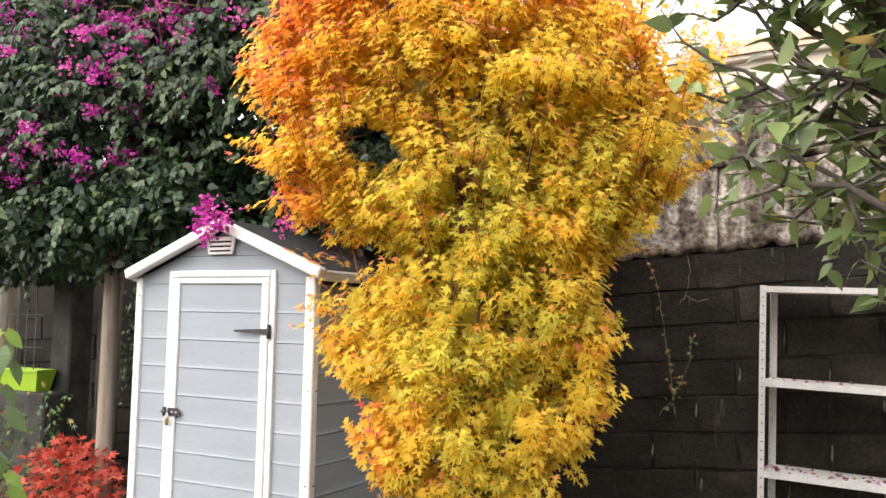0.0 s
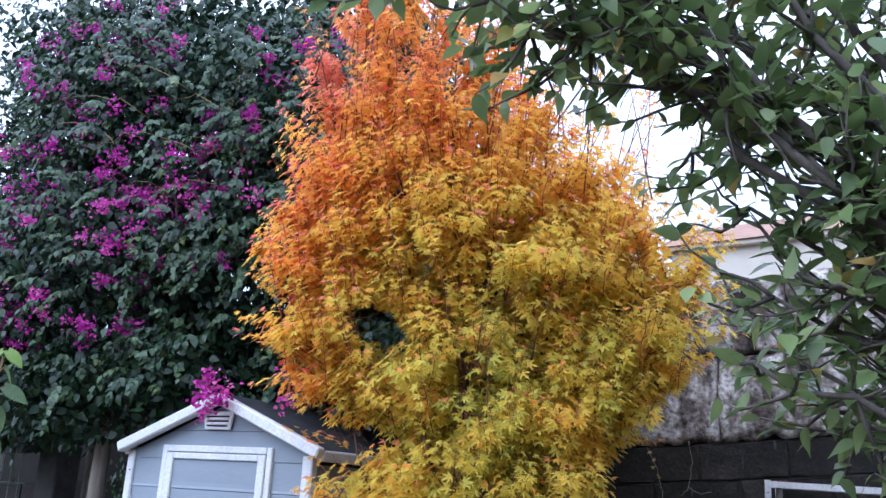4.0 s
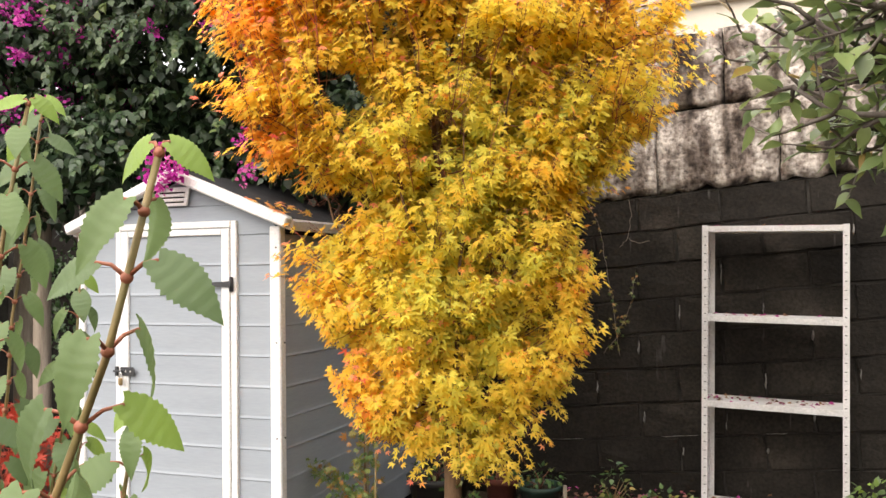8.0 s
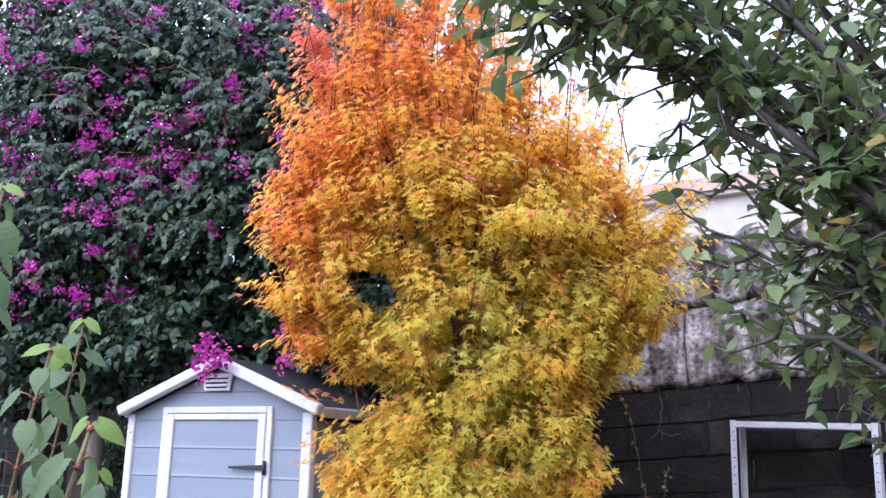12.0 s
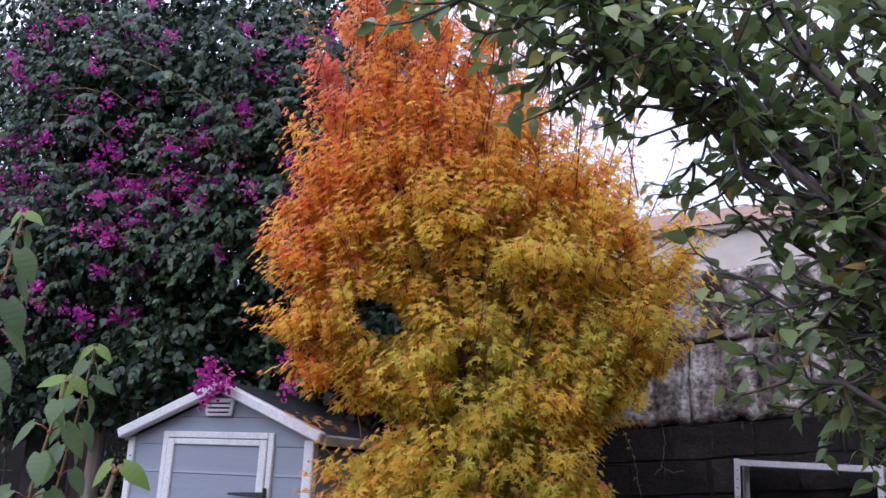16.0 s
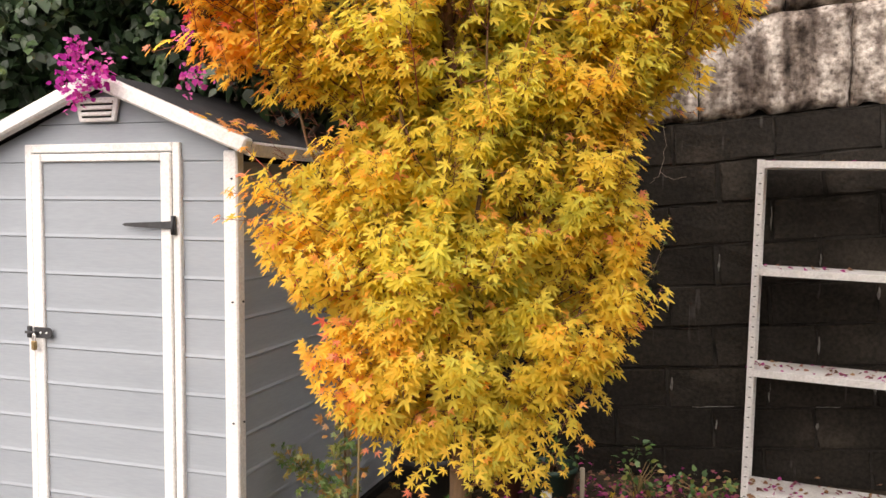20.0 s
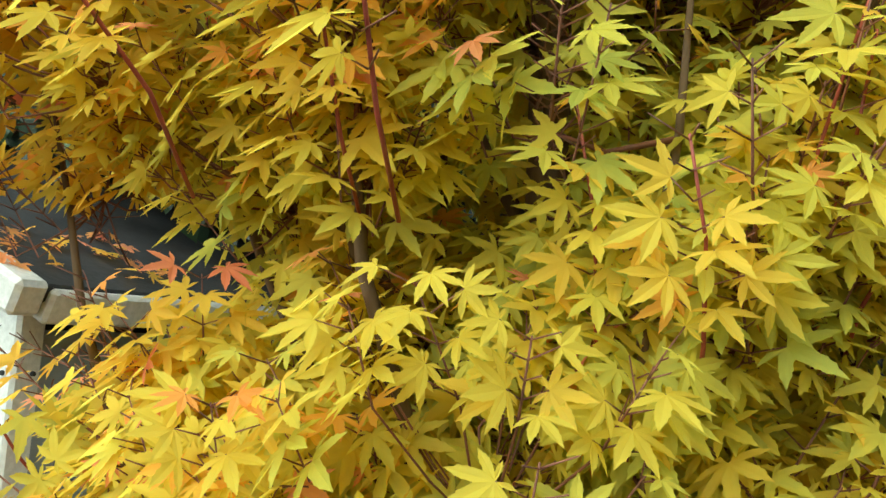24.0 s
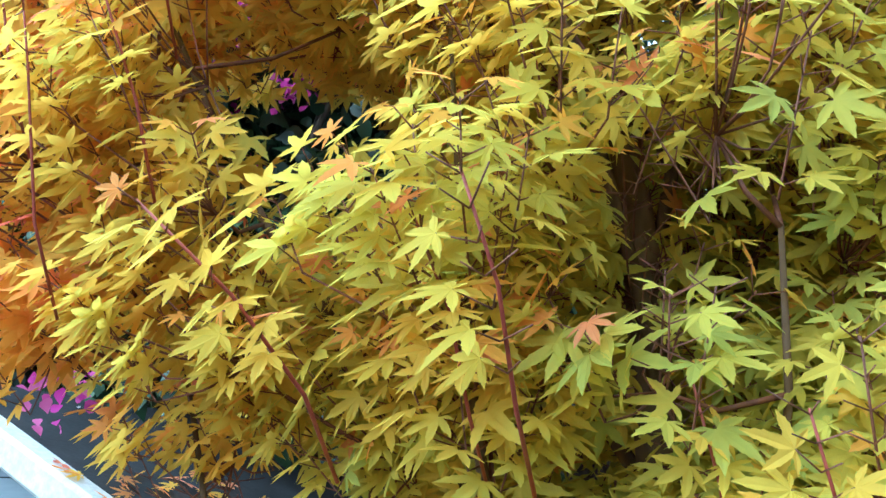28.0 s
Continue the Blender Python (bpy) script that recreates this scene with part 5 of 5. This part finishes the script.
def shrub(tips):
    rng = random.Random(31)
    off = Vector((1.6, -2.8, 0))
    bush = empty("broad_leaved_shrub", Matrix.Translation(off), label="young shrub with large toothed green leaves on reddish stems", category="shrub")
    meshes = []
    for vs, fs in BROAD:
        for tn in (0.15, 0.4, 0.8):
            me = bpy.data.meshes.new("leaf")
            me.from_pydata([tuple(a) for a in vs], [], fs)
            me.attributes.new("tone", "FLOAT", "POINT").data.foreach_set("value", np.full(len(vs), tn, np.float32))
            me.materials.append(M_HIB)
            me.polygons.foreach_set("use_smooth", [True] * len(me.polygons))
            meshes.append(me)
    for top, foot, big, turn in tips:
        top, foot = Vector(top) - off, Vector(foot) - off
        pts = bent(foot, top, 14, 0.006, rng, 0.0)
        v, f = tube(pts, [0.0048 * (1 - 0.55 * t) for t in np.linspace(0, 1, 15)], 9)
        stem = from_lists("stem", v, f, M_STEM, bush)
        ln = (top - foot).length
        d0 = 0.0
        for j in range(24):
            t = 1 - d0 / ln
            if t < 0.45:
                break
            i = min(int(t * 14), 13)
            p = pts[i].lerp(pts[i + 1], t * 14 - i)
            b = bmesh.new()
            bmesh.ops.create_uvsphere(b, u_segments=8, v_segments=6, radius=0.0034 + 0.0002 * j, matrix=Matrix.Translation(p))
            part("node", b, M_PETIOLE, stem, smooth=True)
            for s in (0, 1):
                a = turn + (j % 2) * 1.25 + s * math.pi + rng.uniform(-0.35, 0.35)
                d = Vector((math.cos(a), math.sin(a), 0.5 if j else 1.0)).normalized()
                q = p + d * (0.008 + 0.008 * min(j, 2)) * rng.uniform(0.8, 1.2)
                v, f = tube([p, (p + q) / 2 + Vector((0, 0, 0.003)), q], [0.0016, 0.0013, 0.0011], 5)
                from_lists("leaf_stalk", v, f, M_PETIOLE, stem)
                sz = big * (0.68 + 0.34 * min(1, j / 3)) * rng.uniform(0.88, 1.14)
                tip = Vector((d.x, d.y, rng.uniform(-1.2, -0.4) + (0.35 if j == 0 else 0)))
                R = bases(np.array([tuple(tip)]), np.array([(d.x * 0.4 + 0.5 + rng.gauss(0, 0.15), d.y * 0.4 - 0.7, 0.6)]))[0]
                ob = new("leaf", meshes[rng.randrange(3) * 3 + (2 if j < 1 or rng.random() < 0.12 else rng.randrange(2))])
                ob.parent = stem
                ob.matrix_basis = Matrix.Translation(q) @ Matrix(R.tolist()).to_4x4() @ Matrix.Scale(sz, 4)
            d0 += 0.034 + 0.005 * min(j, 3)
    return bush


shrub(SHOOTS)


# ---- pots and small plants ----
def pot(x, y, r, h, mat, label, name="flower_pot", soil=True):
    p = empty(name, Matrix.Translation((x, y, rise(x))), label=label, category="pot", group="plant pots round the shed and wall")
    v, f = [], []
    n = 22
    prof = [(r * 0.72, 0.0), (r * 0.94, h * 0.86), (r * 1.02, h * 0.86), (r * 1.04, h), (r * 0.95, h), (r * 0.9, h * 0.8)]
    for q, (rr, zz) in enumerate(prof):
        for s in range(n):
            a = 2 * math.pi * s / n
            v.append((rr * math.cos(a), rr * math.sin(a), zz))
    for q in range(len(prof) - 1):
        for s in range(n):
            j = (s + 1) % n
            f.append((q * n + s, q * n + j, (q + 1) * n + j, (q + 1) * n + s))
    f.append(tuple(range(n - 1, -1, -1)))
    from_lists("pot_wall", v, f, mat, p)
    b = bmesh.new()
    bmesh.ops.create_circle(b, cap_ends=True, segments=18, radius=r * 0.92, matrix=Matrix.Translation((0, 0, h * 0.84)))
    part("soil", b, M_SOIL, p)
    return p


def leafy(name, at, label, category, mat, shapes, n, spread, sizes, rng, tone=(0.2, 0.7), stems=8, stem_mat=None, down=-0.3):
    t = empty(name, Matrix.Translation(at), label=label, category=category, group={"weed": "weeds at the foot of the wall", "bedding_plant": "small potted plants"}.get(name, ""))
    d = unit(rng.normal(0, 1, (n, 3)))
    P = d * (rng.rand(n)[:, None] ** 0.4) * np.array(spread) + np.array((0, 0, spread[2]))
    sv, sf = [], []
    for i in range(stems):
        e = P[rng.randint(n)]
        tube([(0, 0, 0), (e[0] * 0.3, e[1] * 0.3, e[2] * 0.6), tuple(e)], [0.006, 0.004, 0.0015], 5, sv, sf)
    from_lists("stem_mass", sv, sf, stem_mat or M_TWIG, t, kind="stuff")
    tip = d * 0.8 + rng.normal(0, 0.45, (n, 3)) + np.array((0, 0, down))
    nor = np.array((0, -0.3, 0.8)) + rng.normal(0, 0.4, (n, 3))
    strew("leaves", shapes, P, bases(tip, nor), rng.uniform(*sizes, n), mat, t, rng.uniform(*tone, n))
    return t


R0 = np.random.RandomState(77)
pot(*RED_AT, 0.15, 0.22, M_TERRA, "terracotta pot under the red maple")
leafy("red_maple", (*RED_AT, 0.18), "small crimson Japanese maple in a terracotta pot", "shrub", M_RED, MID_MAPLE, 700, (0.36, 0.3, 0.32), (0.03, 0.05), R0, (0.2, 0.8), 14)
leafy("low_plant", (RED_AT[0] + 0.3, RED_AT[1] - 0.12, 0.0), "low dark green leafy plant by the shed", "plant", M_IVY, BOUG_LEAVES, 90, (0.2, 0.12, 0.1), (0.05, 0.09), R0, (0.0, 0.3), 5, M_STEM)
T = MAPLE_AT
BED = 1.4
pot(0.84, BED - 0.2, 0.17, 0.29, M_BPOT, "large black plastic plant pot")
pot(0.75, BED + 0.25, 0.16, 0.3, M_BPOT, "black plastic plant pot by the shed wall")
pot(1.19, BED, 0.1, 0.26, M_TERRA, "red-brown plastic plant pot")
gp = pot(1.43, BED, 0.13, 0.22, M_GPOT, "dark green plant pot with a white label")
part("label", boxed(-0.025, 0.025, -0.126, -0.112, 0.09, 0.12), M_LABEL, gp, "white paper label")
leafy("bedding_plant", (1.19, BED, rise(1.19) + 0.22), "small purple flowering plant in a pot", "plant", M_IVY, BOUG_LEAVES, 60, (0.12, 0.1, 0.08), (0.02, 0.04), R0)
leafy("bedding_plant", (1.43, BED, rise(1.43) + 0.18), "small green leafy plant in a pot", "plant", M_IVY, BOUG_LEAVES, 70, (0.14, 0.1, 0.08), (0.02, 0.045), R0)
leafy("bedding_plant", (0.84, BED - 0.2, 0.24), "leafy plant with magenta flowers in a black pot", "plant", M_IVY, BOUG_LEAVES, 60, (0.15, 0.1, 0.12), (0.03, 0.05), R0)
# young maple beside the shed, tied to a stake
SP = SAPLING_AT
sap = leafy("young_maple", (*SP, 0.0), "thin young maple with olive and yellow leaves", "shrub", M_IVY, MID_MAPLE, 10, (0.02, 0.02, 0.3), (0.03, 0.04), R0, (0.4, 0.8), 3)
n = 420
zz = R0.uniform(0.12, 0.72, n)
arm = R0.rand(n) < 0.4
px = np.where(arm, -R0.uniform(0, 0.26, n), R0.normal(0, 0.04, n))
zz = np.where(arm, 0.31 - px * 0.8 + R0.normal(0, 0.03, n), zz)
P = np.stack([px, R0.normal(0, 0.04, n), zz], 1)
tip = R0.normal(0, 0.6, (n, 3)) + np.array((-0.2, -0.2, -0.4))
strew("side_leaves", MID_MAPLE, P, bases(tip, R0.normal(0, 0.4, (n, 3)) + np.array((0, -0.4, 0.7))), R0.uniform(0.02, 0.036, n), M_IVY, sap, R0.uniform(0.5, 0.95, n))
v, f = tube([(0, 0, -0.05), (0.01, 0, 0.3), (0, 0, 0.72)], [0.009, 0.007, 0.003], 7)
from_lists("trunk", v, f, M_BARK, sap)
v, f = tube([(0, 0, 0.25), (-0.1, -0.01, 0.39), (-0.25, -0.01, 0.51)], [0.005, 0.0035, 0.0015], 6)
from_lists("limb", v, f, M_BARK, sap)
v, f = tube([(SP[0] + 0.06, SP[1] - 0.02, -0.05), (SP[0] + 0.075, SP[1] - 0.02, 0.62)], [0.006, 0.005], 6)
tagged(from_lists("garden_stake", v, f, M_STEM), "thin bamboo garden stake beside the young maple", "stake", "garden stakes")
v, f = tube([(SP[0] - 0.005, SP[1] + 0.03, -0.05), (SP[0], SP[1] + 0.03, 0.95)], [0.014, 0.012], 8)
tagged(from_lists("garden_stake", v, f, M_WOOD), "grey wooden garden stake beside the shed", "stake", "garden stakes")
v, f = tube([(1.6, 1.3, -0.05), (1.6, 1.3, 0.26)], [0.014, 0.013], 6)
tagged(from_lists("garden_stake", v, f, M_WOOD), "short grey wooden stake among fallen petals", "stake", "garden stakes")
# edging, ivy at the trunk, fallen bracts
edge = boxed(-0.35, 0.35, -0.04, 0.04, -0.02, 0.05, 0.01)
edge = part("edging_stone", edge, M_CONC, None, m=pose(1.75, 1.13, 0.02, 0, 0, 12))
tagged(edge, "pale concrete edging stone of the bed", "edging")
leafy("ivy", (T[0], T[1], 0.0), "green ivy climbing round the foot of the maple", "ivy", M_IVY, SMALL_STARS, 300, (0.14, 0.12, 0.3), (0.02, 0.038), R0, (0.2, 0.7), 8, M_STEM)
leafy("weed", (1.84, 1.5, 0.03), "green weed growing at the foot of the wall", "weed", M_IVY, BOUG_LEAVES, 80, (0.1, 0.08, 0.19), (0.025, 0.045), R0, (0.3, 0.7), 8, M_STEM)
leafy("weed", (2.15, 1.6, 0.05), "low green weeds at the foot of the wall", "weed", M_IVY, BOUG_LEAVES, 80, (0.22, 0.1, 0.08), (0.025, 0.045), R0, (0.3, 0.8), 8, M_STEM)
leafy("weed", (RACK_AT[0] + 1.0, RACK_AT[1] - 0.15, 0.1), "bright green clover-like weeds beside the rack", "weed", M_HIB, BOUG_LEAVES, 220, (0.25, 0.2, 0.13), (0.03, 0.06), R0, (0.3, 0.9), 10, M_STEM)
n = 700
P = np.stack([R0.normal(2.0, 0.4, n), R0.normal(1.5, 0.22, n).clip(0.9, 1.95), R0.uniform(0.05, 0.13, n)], 1)
strew("fallen_bracts", [oval(0.42, 0.3, 0.3, 3)], P, bases(R0.normal(0, 1, (n, 3)) * (1, 1, 0.3), R0.normal(0, 0.4, (n, 3)) + (0, 0, 1)), R0.uniform(0.02, 0.04, n), M_LITTER, None, R0.uniform(0.0, 0.75, n), "fallen magenta bracts and brown leaves on the soil")
bpy.data.objects["fallen_bracts"]["category"] = "leaf litter"
n = 1400
P = np.stack([R0.uniform(-2.5, 4, n), R0.uniform(-2.0, 1.6, n), np.full(n, 0.03)], 1)
P[:, 2] += [rise(a) for a in P[:, 0]]
P = P[~((np.abs(P[:, 0] + 0.1) < 0.66) & (P[:, 1] > -0.1))]
n = len(P)
strew("leaf_litter", MAPLE_LEAVES, P, bases(R0.normal(0, 1, (n, 3)) * (1, 1, 0.1), R0.normal(0, 0.2, (n, 3)) + (0, 0, 1)), R0.uniform(0.025, 0.05, n), M_MAPLE, None, R0.uniform(0.2, 0.9, n), "fallen maple leaves on the soil")
bpy.data.objects["leaf_litter"]["category"] = "leaf litter"
# leaves on the rack and on the shed roof
RM = np.array(RACK)
for z, n in zip(RACK_Z, (10, 16, 60, 60)):
    q = np.stack([R0.uniform(0.03, RW - 0.03, n) ** 1.3, R0.uniform(0.03, RD - 0.03, n), np.full(n, z + 0.006), np.ones(n)], 1) @ RM.T
    ob = strew("fallen_leaves", [oval(0.42, 0.3, 0.3, 3)], q[:, :3], bases(R0.normal(0, 1, (n, 3)) * (1, 1, 0.2), R0.normal(0, 0.3, (n, 3)) + (0, 0, 1)), R0.uniform(0.018, 0.036, n), M_LITTER, None, R0.uniform(0.1, 0.9, n), "dry leaves and magenta bracts lying on a rack shelf")
    ob["category"] = "leaf litter"
n = 34
u = R0.uniform(0.42, 0.645, n)
P = np.stack([RX + u, R0.uniform(-0.1, 0.3, n), RIDGE - u * PITCH + 0.012], 1)
ob = strew("fallen_leaves", MAPLE_LEAVES, P, bases(R0.normal(0, 1, (n, 3)) * (1, 1, 0.2), R0.normal(0, 0.3, (n, 3)) + (0.3, 0, 1)), R0.uniform(0.02, 0.04, n), M_MAPLE, None, R0.uniform(0.4, 0.9, n), "orange maple leaves lying on the shed roof")
ob["category"] = "leaf litter"


# ---- planter, creepers on the walls ----
planter = empty("planter_box", pose(-2.8, 0.85, 0.932), label="lime green plastic planter box on the low wall", category="planter")
b = bmesh.new()
vs = [b.verts.new(c) for c in [(-0.2, -0.06, 0), (0.2, -0.06, 0), (0.2, 0.06, 0), (-0.2, 0.06, 0), (-0.24, -0.085, 0.16), (0.24, -0.085, 0.16), (0.24, 0.085, 0.16), (-0.24, 0.085, 0.16), (-0.225, -0.07, 0.16), (0.225, -0.07, 0.16), (0.225, 0.07, 0.16), (-0.225, 0.07, 0.16), (-0.21, -0.06, 0.1), (0.21, -0.06, 0.1), (0.21, 0.06, 0.1), (-0.21, 0.06, 0.1)]]
b.faces.new(vs[3::-1])
for a in (0, 4, 8):
    for i in range(4):
        j = (i + 1) % 4
        b.faces.new((vs[a + i], vs[a + j], vs[a + 4 + j], vs[a + 4 + i]))
part("box", b, M_LIME, planter)
part("soil", boxed(-0.208, 0.208, -0.058, 0.058, 0.08, 0.1), M_SOIL, planter)
part("rim", boxed(-0.25, 0.25, -0.095, -0.0855, 0.14, 0.162, 0.003), M_LIME, planter)


def bent_line(pts, rs):
    """A vine's line with small kinks between its points."""
    out = []
    for a, b in zip(pts, pts[1:]):
        out += [a.lerp(b, q / 4) + Vector((rs.normal(0, 0.006), 0, rs.normal(0, 0.004))) * (q > 0) for q in range(4)]
    return out + [pts[-1]]


def creeper(name, pts, n, label, tone, sizes, seed, m=None, spread=0.03, leaf=SMALL_STARS):
    rs = np.random.RandomState(seed)
    t = empty(name, m, label=label, category="creeper", group="creepers on the walls")
    v, f = tube(bent_line(pts, rs), [0.0014] * (len(pts) * 4 - 3), 5)
    from_lists("vine_stem", v, f, M_CBARK if n > 60 else M_WOOD, t)
    if n:
        a = np.array([tuple(p) for p in pts])
        i = rs.randint(0, len(a) - 1, n)
        u = rs.rand(n)[:, None]
        P = a[i] * (1 - u) + a[i + 1] * u + rs.normal(0, spread, (n, 3)) * (1, 0.4, 1) + (0, -0.015, 0)
        strew("leaves", leaf, P, bases(rs.normal(0, 0.5, (n, 3)) + (0, -0.1, -0.8), rs.normal(0, 0.35, (n, 3)) + (0, -1, 0.2)), rs.uniform(*sizes, n), M_IVY, t, rs.uniform(*tone, n))
    return t


for seed, pts, n, tone in CREEPERS:
    creeper("creeper", [Vector(p) for p in pts], n, "dry reddish creeper hanging on the block wall", tone, (0.015, 0.032), seed, WALL, 0.012)
rs = np.random.RandomState(3)
for seed in range(8):
    x0 = rs.uniform(-3.3, -1.2)
    pts = [Vector((x0 + rs.uniform(-0.08, 0.08), 1.95, z)) for z in np.linspace(1.7, rs.uniform(0.7, 1.2), 7)]
    creeper("creeper", pts, 170, "green creeper hanging on the shaded wall", (0.0, 0.35), (0.03, 0.055), 40 + seed, None, 0.12, BOUG_LEAVES)
for seed in range(4):
    x0 = -3.6 + seed * 0.4
    pts = [Vector((x0 + rs.uniform(-0.08, 0.08), 0.73, z)) for z in np.linspace(0.0, 0.85, 6)]
    creeper("creeper", pts, 190, "mixed green creeper at the foot of the low wall", (0.0, 0.75), (0.025, 0.05), 60 + seed, None, 0.1)
